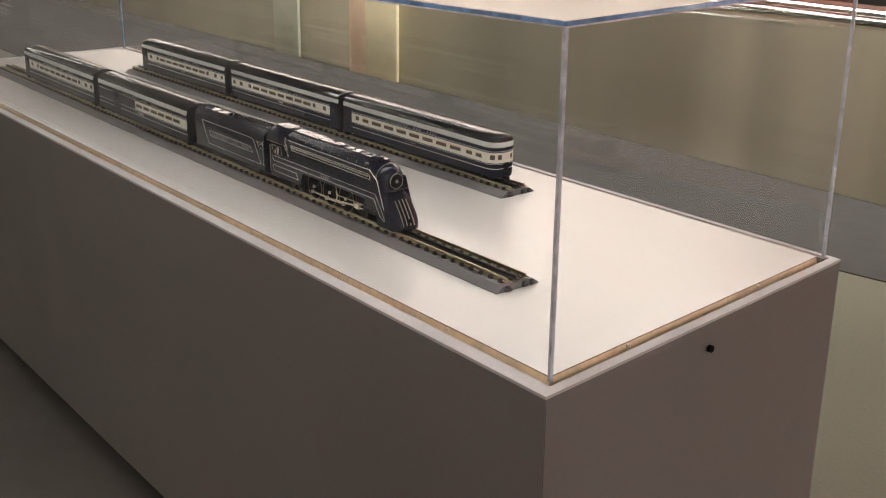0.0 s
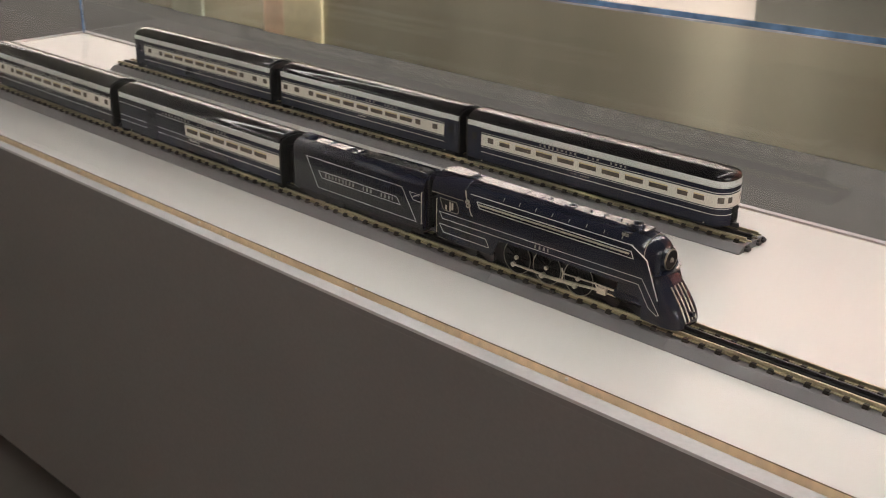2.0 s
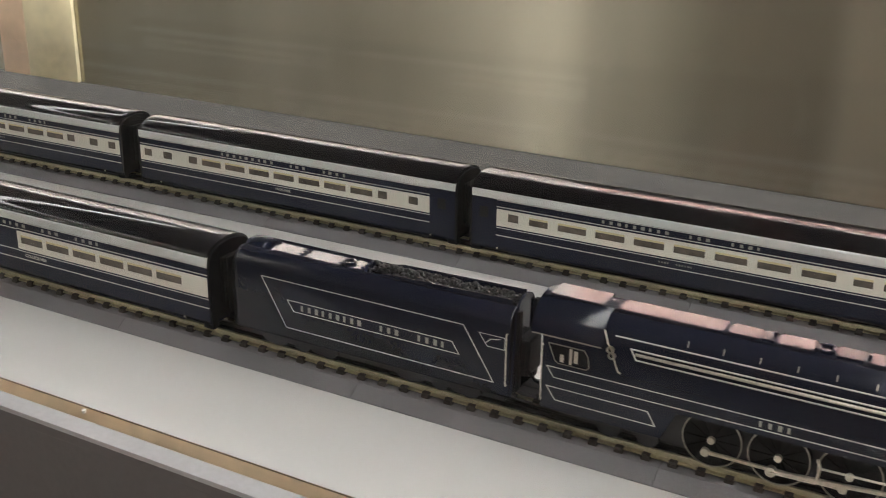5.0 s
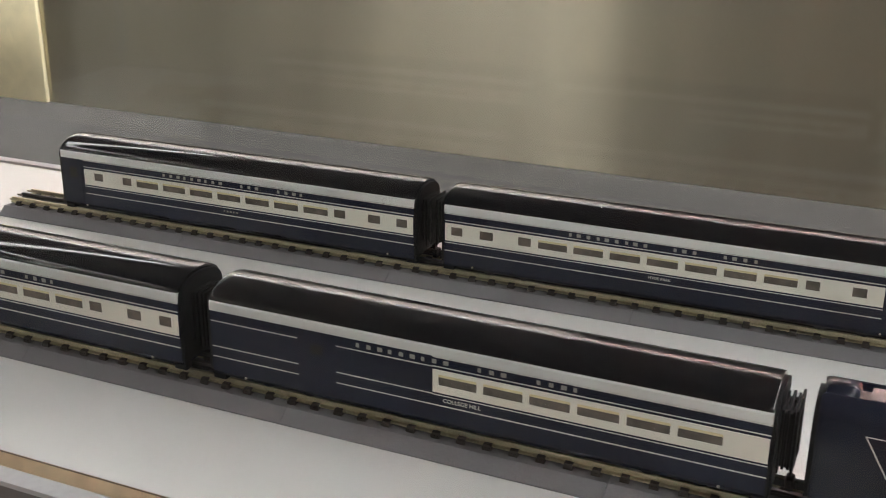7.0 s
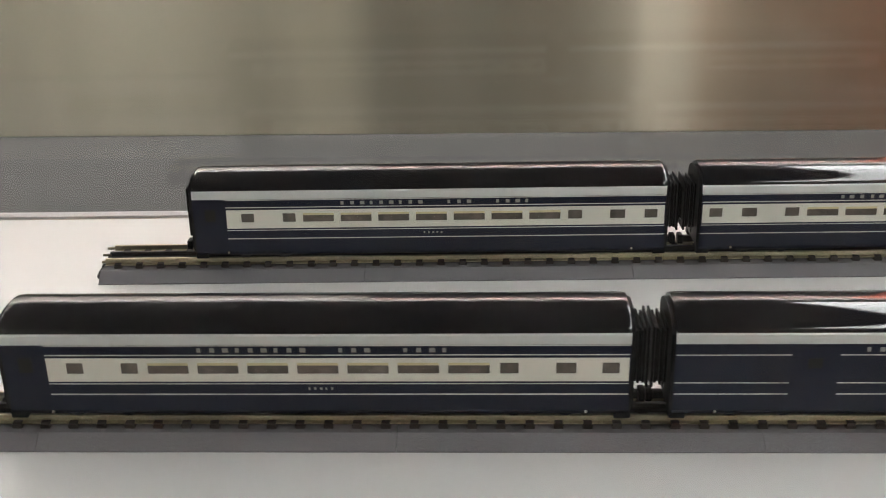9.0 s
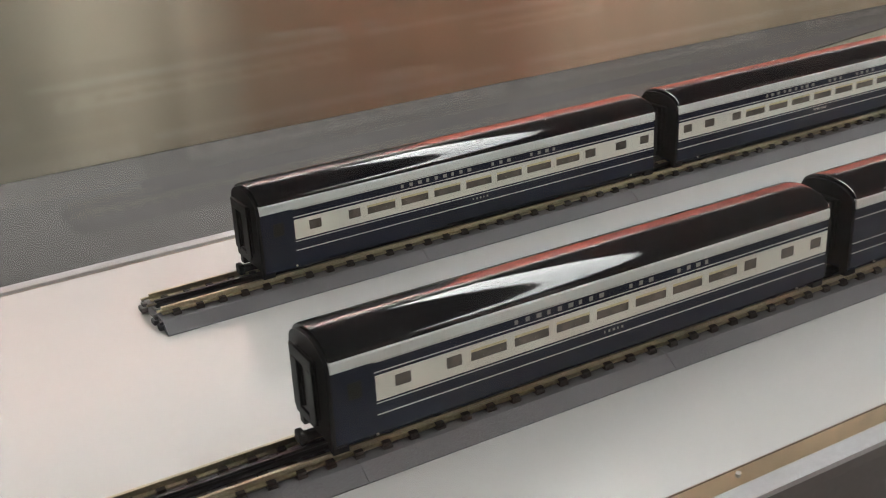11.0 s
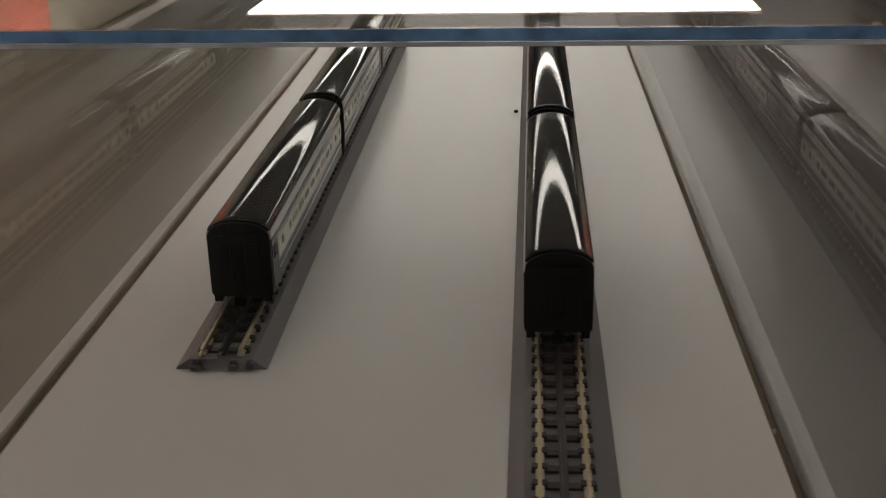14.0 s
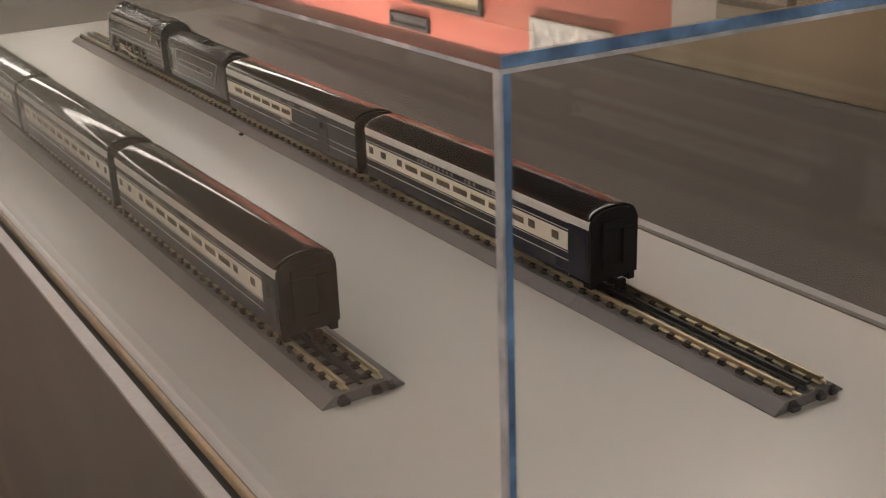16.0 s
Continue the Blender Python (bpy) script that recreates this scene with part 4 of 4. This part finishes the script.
# ---- locomotive ----
def locomotive():
    e = thing("steam_locomotive", "navy streamlined model steam locomotive with silver lining", "model locomotive", pose(-0.6125, WT / 2, DECK + LIFT - 0.0005) @ Matrix.Diagonal((1.045, 1.03, 1.03, 1)))
    hw, spring, top = 0.0262, 0.0915, 0.1135

    def section(x, w, low, z0, z1, n=20, power=2.1):
        return [(x, -w, low)] + [(x, p[0], p[1]) for p in roof_outline(w, z0, z1, n, power)][::-1] + [(x, w, low)]

    def wall_y(z):
        """Half width of the casing at a height."""
        return hw if z <= spring else hw * max(0.0, 1 - ((z - spring) / (top - spring)) ** 2.1) ** (1 / 2.1)

    # boiler casing with the bullet-shaped smokebox
    rows = [section(x, hw, 0.0560, spring, top) for x in (0.0400, 0.1000, 0.2000, 0.2700)]
    for x, k in ((0.2780, 0.990), (0.2850, 0.960), (0.2920, 0.915), (0.2985, 0.855), (0.3035, 0.780), (0.3070, 0.690), (0.3095, 0.600), (0.3110, 0.500)):
        rows.append(section(x, hw * k, 0.0560, 0.0820 + (spring - 0.0820) * k, 0.0820 + (top - 0.0820) * k))
    part("boiler_casing", loft(B(), rows), LOCO_NAVY, e, "", 0.9)
    # thin arc that runs over the smokebox
    bm = B()
    arc = [Vector((0.2960, p[0] * 1.006, p[1] + 0.0003)) for p in roof_outline(hw * 0.880, 0.0820 + (spring - 0.0820) * 0.880, 0.0820 + (top - 0.0820) * 0.880, 24, 2.1)]
    for a, b in zip(arc, arc[1:]):
        rod(bm, a, b, 0.00055, 6)
    part("arc_trim", bm, TYRE, e, "thin silver arc over the smokebox")

    # cab
    cab = part("cab", loft(B(), [section(x, hw + 0.0004, 0.0320, 0.0900, z) for x, z in ((-0.0050, 0.1120), (-0.0040, 0.1130), (0.0395, 0.1130), (0.0405, 0.1124))]), LOCO_NAVY, e, "", 0.5)
    roof = []
    for x, g, z in ((-0.0140, 0.0010, 0.1140), (-0.0132, 0.0018, 0.1148), (0.0395, 0.0018, 0.1148), (0.0405, 0.0012, 0.1142)):
        roof.append([(x, p[0], p[1]) for p in roof_outline(hw + g, 0.0905, z, 20, 2.1)] + [(x, -hw - g + 0.0016, 0.0905), (x, hw + g - 0.0016, 0.0905)])
    part("cab_roof", loft(B(), roof), LOCO_NAVY, e, "overhanging cab roof", 0.6)
    part("roof_vent", box(B(), -0.0080, 0.0330, -0.0115, 0.0115, 0.1136, 0.1158, 0.0005), PLATE, e, "flat vent lid on the cab roof", 0.1)
    for s in (-1, 1):
        y = s * (hw + 0.0004)
        part("roof_edge", box(B(), -0.0130, 0.0395, *sorted((s * (hw + 0.0008), s * (hw + 0.0022))), 0.0897, 0.0908, 0.0003), TYRE, e, "bright lower edge of the cab roof")
        outline = [(0.0000, 0.0845), (0.0270, 0.0845), (0.0300, 0.0800), (0.0310, 0.0720), (0.0290, 0.0700), (0.0075, 0.0700), (0.0050, 0.0720)]
        win = part("cab_window", prism(B(), outline, *sorted((y, y + s * 0.0004)), "y"), BLACK, cab, "dark cab window")
        part("frame", strip(B(), outline + outline[:1], y, 0.0006, s * 0.0008), TYRE, win, "thin silver frame", 0)
        for x, z, w, h in ((0.0090, 0.0715, 0.0030, 0.0060), (0.0160, 0.0710, 0.0022, 0.0125), (0.0195, 0.0730, 0.0030, 0.0095)):
            part("cab_fitting", box(B(), x, x + w, *sorted((y + s * 0.0004, y + s * 0.0009)), z, z + h, 0.0002), STEEL, win, "bright fitting behind the window")
        bm = rod(B(), (-0.0045, y + s * 0.0016, 0.0385), (-0.0045, y + s * 0.0016, 0.0820), 0.0006, 6)
        for z in (0.0385, 0.0460, 0.0820):
            rod(bm, (-0.0045, y - s * 0.0004, z), (-0.0045, y + s * 0.0018, z), 0.0007, 6)
        part("grab_rail", bm, STEEL, e, "thin wire grab rail")
        # bent rail with two marker lamps at the cab front
        bm = B()
        bent = [(0.0400, 0.1030), (0.0425, 0.0985), (0.0440, 0.0950), (0.0480, 0.0880), (0.0505, 0.0800), (0.0525, 0.0750), (0.0545, 0.0745)]
        for (xa, za), (xb, zb) in zip(bent, bent[1:]):
            rod(bm, (xa, s * (wall_y(za) + 0.0016), za), (xb, s * (wall_y(zb) + 0.0016), zb), 0.0007, 6)
        marker = part("marker_light", bm, STEEL, e, "bent bright rail with two marker lamps")
        for x, z in ((0.0462, 0.0905), (0.0475, 0.0862)):
            rows = []
            for k in range(17):
                a = 2 * math.pi * k / 16
                rows.append([(x + math.cos(a) * r, s * (wall_y(z) + q), z + math.sin(a) * r) for r, q in ((0.0027, 0.0004), (0.0027, 0.0030), (0.0017, 0.0030), (0.0017, 0.0004))])
            part("lamp_ring", loft(B(), rows, cap=False), STEEL, marker, "bright lamp ring")
            part("lamp_glass", rod(B(), (x, s * (wall_y(z) - 0.0004), z), (x, s * (wall_y(z) + 0.0018), z), 0.0015, 10), BLACK, marker, "dark lamp glass")

    # side sheets with the openings for the wheels
    for s in (-1, 1):
        y = s * hw
        a, yy = y - s * 0.0016, y + s * 0.0008
        ring = [(-0.0045, 0.0320), (0.0860, 0.0320), (0.0960, 0.0540), (0.2600, 0.0540), (0.2880, 0.0540), (0.3035, 0.0300), (0.3200, 0.0255), (0.3245, 0.0290), (0.3190, 0.0480), (0.3030, 0.0890), (0.2700, 0.0890), (0.2700, 0.0720), (-0.0045, 0.0720)]
        part("side_sheet", prism(B(), ring, *sorted((a, yy)), "y"), LOCO_NAVY, e)
        bm = B()
        strip(bm, [(0.0605, 0.0942), (0.2815, 0.0942), (0.2855, 0.0866), (0.0645, 0.0866), (0.0605, 0.0942)], y, 0.0007, s * 0.0012)
        part("lining", bm, LINE, e, "silver frame round the hand rail", 0)
        part("hand_rail", rod(B(), (0.0640, y + s * 0.0014, 0.0912), (0.2795, y + s * 0.0014, 0.0912), 0.0011, 10), STEEL, e, "bright hand rail along the casing")
        bm = B()
        yu = s * wall_y(0.1005)
        prism(bm, [(yu - s * 0.0008, 0.1001), (yu + s * 0.0006, 0.1001), (yu + s * 0.0004, 0.1008), (yu - s * 0.0010, 0.1008)], 0.0480, 0.2815)
        for (xa, za), (xb, zb) in zip([(0.2815, 0.1005), (0.2925, 0.0955), (0.3025, 0.0895)], [(0.2925, 0.0955), (0.3025, 0.0895), (0.3195, 0.0475)]):
            rod(bm, (xa, s * (min(wall_y(za), hw) + 0.0010), za), (xb, s * (min(wall_y(zb), hw) + 0.0010), zb), 0.0007, 6)
        part("edge_line", bm, LINE, e, "silver line along the casing and down the front", 0)
        bm = B()
        strip(bm, [(-0.0005, 0.0662), (0.2980, 0.0670), (0.3225, 0.0310), (0.3195, 0.0300), (0.3085, 0.0362), (0.2940, 0.0592), (0.0045, 0.0580), (-0.0005, 0.0662)], yy, 0.0006, s * 0.0003)
        strip(bm, [(-0.0005, 0.0502), (0.0755, 0.0502), (0.0815, 0.0402), (0.0065, 0.0402), (-0.0005, 0.0502)], yy, 0.0006, s * 0.0003)
        part("lining", bm, LINE, e, "silver lining on the side sheet", 0)
        part("number_bars", letters(0.1495, 0.1740, 0.0626, 0.0042, yy, s, (4,)), LETTER, e, "small silver running number", 0)
        # stanchions of a wire that runs over the shoulder
        for k in range(8):
            x = 0.0980 + 0.0240 * k
            part("stanchion", rod(B(), (x, s * (wall_y(0.1035) + 0.0002), 0.1030), (x, s * (wall_y(0.1065) + 0.0006), 0.1066), 0.00045, 5), TYRE, e, "tiny bright stanchion")
        lamp = part("class_lamp", box(B(), 0.2630, 0.2740, *sorted((s * 0.0145, s * 0.0200)), 0.1055, 0.1100, 0.0008), LOCO_NAVY, e, "small lamp box on the shoulder")
        for z in (0.1068, 0.1080, 0.1092):
            part("slat", box(B(), 0.2642, 0.2728, *sorted((s * 0.0198, s * 0.0204)), z - 0.0003, z + 0.0003), TYRE, lamp, "bright slat")

    # headlight, the shelf under it and the sloping pilot with its bars
    head = part("headlight", rod(B(), (0.2990, 0, 0.0872), (0.3150, 0, 0.0868), 0.0165, 36, 0.0116), LOCO_NAVY, e, "round headlight housing")
    part("ring", rod(B(), (0.3148, 0, 0.0868), (0.3160, 0, 0.0867), 0.0108, 32), BLACK, head)
    rows = []
    for k in range(33):
        a = 2 * math.pi * k / 32
        rows.append([(0.3146 + q, math.cos(a) * r, 0.0868 + math.sin(a) * r) for r, q in ((0.0120, -0.0004), (0.0120, 0.0012), (0.0113, 0.0017), (0.0109, 0.0012), (0.0109, -0.0004))])
    part("rim", loft(B(), rows, cap=False), TYRE, head, "silver rim")
    part("lens", rod(B(), (0.3153, 0, 0.0867), (0.3178, 0, 0.0866), 0.0032, 16, 0.0022), TYRE, head, "bright headlight lens")
    shelf = [(0.3000, -0.0258), (0.3110, -0.0250), (0.3165, -0.0205), (0.3195, -0.0120), (0.3205, 0.0), (0.3195, 0.0120), (0.3165, 0.0205), (0.3110, 0.0250), (0.3000, 0.0258)]
    part("shelf", prism(B(), shelf, 0.0728, 0.0748, "z"), LOCO_NAVY, e, "rounded shelf under the headlight", 0.6)
    nose = ((0.2990, 0.0252, 0.0190, 0.0735), (0.3110, 0.0256, 0.0185, 0.0730), (0.3170, 0.0258, 0.0182, 0.0690), (0.3240, 0.0257, 0.0180, 0.0600), (0.3305, 0.0250, 0.0178, 0.0512), (0.3360, 0.0238, 0.0176, 0.0435), (0.3405, 0.0218, 0.0176, 0.0362), (0.3440, 0.0186, 0.0178, 0.0298), (0.3462, 0.0140, 0.0182, 0.0245), (0.3468, 0.0090, 0.0190, 0.0220))

    def bow(w, low, high, y):
        c = min(1.0, abs(y) / w) ** (1 / 0.62)
        return low + (high - low) * (0.30 + 0.70 * math.sqrt(max(0.0, 1 - c * c)) ** 0.62)

    rows = []
    for x, w, low, high in nose:
        ring = [(x, -w, low)]
        for k in range(17):
            a = math.pi * k / 16
            ring.append((x, -w * math.copysign(abs(math.cos(a)) ** 0.62, math.cos(a)), low + (high - low) * (0.30 + 0.70 * math.sin(a) ** 0.62)))
        ring.append((x, w, low))
        rows.append(ring)
    part("pilot_shroud", loft(B(), rows), LOCO_NAVY, e, "sloping streamlined nose", 0.9)
    for k in range(4):
        y = (k - 1.5) * 0.0066
        line = [(x + 0.0004, y, bow(w, low, high, y) + 0.0004) for x, w, low, high in nose[3:9] if abs(y) < w]
        bm = B()
        for a, b in zip(line, line[1:]):
            rod(bm, a, b, 0.0009, 6)
        part("pilot_bar", bm, STEEL, e, "thin silver bar on the nose")
    bm = box(B(), 0.3440, 0.3500, -0.0030, 0.0030, 0.0300, 0.0350, 0.0010)
    part("front_coupler", bm, LOCO_NAVY, e, "small folded front coupler")

    # walkway plates and fittings along the top
    for x0, x1, w in ((0.0430, 0.1165, 0.0100), (0.1200, 0.1400, 0.0088), (0.1415, 0.1500, 0.0074), (0.1520, 0.1750, 0.0090), (0.1895, 0.2060, 0.0084), (0.2090, 0.2270, 0.0088), (0.2300, 0.2460, 0.0080), (0.2480, 0.2625, 0.0092), (0.2790, 0.2880, 0.0090)):
        part("roof_plate", box(B(), x0, x1, -w, w, 0.1115, 0.1144, 0.0005), PLATE if x1 - x0 > 0.018 else LOCO_NAVY, e, "flat raised plate on the casing", 0.1)
    for x, r, h in ((0.1822, 0.0068, 0.1152), (0.2708, 0.0084, 0.1172)):
        rows = []
        for k in range(29):
            a = 2 * math.pi * k / 28
            rows.append([(x + math.cos(a) * q, math.sin(a) * q, z) for q, z in ((r, 0.1105), (r, h - 0.0006), (r - 0.0006, h), (r - 0.0020, h), (r - 0.0026, h - 0.0006), (r - 0.0026, 0.1105))])
        part("chimney" if h > 0.116 else "dome_ring", loft(B(), rows, cap=False), LOCO_NAVY, e, "round ring with a dark mouth")
    for x, y, r, h in ((0.1480, 0.0040, 0.0020, 0.1162), (0.1760, -0.0050, 0.0016, 0.1156), (0.2085, 0.0, 0.0022, 0.1164), (0.2285, -0.0030, 0.0018, 0.1160), (0.2480, 0.0020, 0.0021, 0.1160), (0.2600, -0.0050, 0.0016, 0.1156)):
        part("boiler_fitting", rod(B(), (x, y, 0.1110), (x, y, h), r, 12, r * 0.7), LOCO_NAVY, e)
    part("bell", rod(B(), (0.2770, -0.0090, 0.1080), (0.2770, -0.0090, 0.1140), 0.0040, 16, 0.0022), LOCO_NAVY, e)

    # chassis, cylinders and wheels
    part("chassis", box(B(), -0.0020, 0.3060, -0.0120, 0.0120, 0.0215, 0.0580), CHARCOAL, e)
    R = 0.0208
    axles = (0.1195, 0.1645, 0.2100)
    for x in axles:
        bm = B()
        for s in (-1, 1):
            rod(bm, (x, s * 0.0150, RAIL_Z + R), (x, s * 0.0192, RAIL_Z + R), R, 40)
        rod(bm, (x, -0.018, RAIL_Z + R), (x, 0.018, RAIL_Z + R), 0.003, 10)
        wheel = part("driving_wheel", bm, BLACK, e, "black driving wheel with a bright tyre")
        for s in (-1, 1):
            rows = []
            for k in range(41):
                a = 2 * math.pi * k / 40
                c, d = math.cos(a), math.sin(a)
                rows.append([(x + c * r, s * y, RAIL_Z + R + d * r) for r, y in ((R, 0.0188), (R, 0.0200), (R - 0.0009, 0.0200), (R - 0.0009, 0.0188))])
            part("tyre", loft(B(), rows, cap=False), TYRE, wheel, "bright tyre rim")
            bm = B()
            for k in range(12):
                a = 2 * math.pi * k / 12
                rod(bm, (x + 0.003 * math.cos(a), s * 0.0194, RAIL_Z + R + 0.003 * math.sin(a)), (x + 0.0188 * math.cos(a), s * 0.0192, RAIL_Z + R + 0.0188 * math.sin(a)), 0.0007, 5)
            part("spoke_ring", bm, BLACK, wheel)
            part("hub", rod(B(), (x, s * 0.019, RAIL_Z + R), (x, s * 0.0222, RAIL_Z + R), 0.0026, 14), STEEL, wheel, "bright hub")
    for s in (-1, 1):
        z, c = RAIL_Z + R - 0.0090, -0.0030
        bm = B()
        ends = [(x + c, z) for x in axles]
        for (xa, za), (xb, zb) in zip(ends, ends[1:]):
            rod(bm, (xa, s * 0.0222, za), (xb, s * 0.0222, zb), 0.0015, 8)
        for xa, za in ends:
            rod(bm, (xa, s * 0.0205, za), (xa, s * 0.0240, za), 0.0030, 12)
        part("side_rod", bm, STEEL, e, "bright steel side rod")
        bm = B()
        cross = (0.2470, RAIL_Z + R - 0.0020)
        rod(bm, (axles[1] + c, s * 0.0245, z), (cross[0], s * 0.0245, cross[1]), 0.0019, 8, 0.0016)
        rod(bm, (axles[1] + c, s * 0.0232, z), (axles[1] + c, s * 0.0262, z), 0.0036, 12)
        part("main_rod", bm, STEEL, e, "bright steel main rod")
        bm = B()
        link = ((axles[1] + 0.0260, z + 0.0005), (axles[1] + 0.0275, z + 0.0120), (axles[1] + 0.0255, z + 0.0180))
        for (xa, za), (xb, zb) in zip(link, link[1:]):
            rod(bm, (xa, s * 0.0250, za), (xb, s * 0.0250, zb), 0.0011, 6)
        rod(bm, (axles[1] + c, s * 0.0262, z), (link[0][0], s * 0.0256, link[0][1]), 0.0009, 6)
        rod(bm, (link[1][0], s * 0.0252, link[1][1]), (0.2460, s * 0.0252, z + 0.0135), 0.0009, 6)
        rod(bm, (0.2370, s * 0.0254, z + 0.0150), (0.2420, s * 0.0254, z + 0.0035), 0.0008, 6)
        part("valve_gear", bm, STEEL, e, "thin bright valve gear")
        bm = box(B(), 0.2400, 0.2520, *sorted((s * 0.0215, s * 0.0262)), cross[1] - 0.0042, cross[1] + 0.0040, 0.0008)
        rod(bm, (0.2500, s * 0.0238, cross[1] - 0.0015), (0.2640, s * 0.0238, cross[1] - 0.0015), 0.0010, 8)
        box(bm, 0.2440, 0.2620, *sorted((s * 0.0225, s * 0.0250)), cross[1] + 0.0042, cross[1] + 0.0060, 0.0004)
        part("crosshead", bm, STEEL, e, "bright crosshead on its guide")
        bm = rod(B(), (0.2620, s * 0.0165, 0.0365), (0.3000, s * 0.0165, 0.0365), 0.0085, 20)
        box(bm, 0.2640, 0.2980, *sorted((s * 0.0120, s * 0.0235)), 0.0400, 0.0530, 0.0016)
        part("cylinder", bm, LOCO_NAVY, e, "navy cylinder block")
    for x, r in ((0.2560, 0.0085), (0.2920, 0.0085), (0.0450, 0.0100), (0.0740, 0.0085)):
        bm = B()
        for s in (-1, 1):
            rod(bm, (x, s * 0.0145, RAIL_Z + r), (x, s * 0.0175, RAIL_Z + r), r, 18)
        rod(bm, (x, -0.018, RAIL_Z + r), (x, 0.018, RAIL_Z + r), 0.0016, 8)
        part("small_wheelset", bm, CHARCOAL, e)


locomotive()

# a dark crumb that lies beside the track
crumb = B()
bmesh.ops.create_icosphere(crumb, subdivisions=2, radius=0.004, matrix=pose(-1.018, 0.0835, DECK + 0.0025) @ Matrix.Diagonal((1.3, 0.9, 0.65, 1)))
tagged(part("coupler_crumb", crumb, BLACK), "small dark loose crumb on the white deck", "crumb")
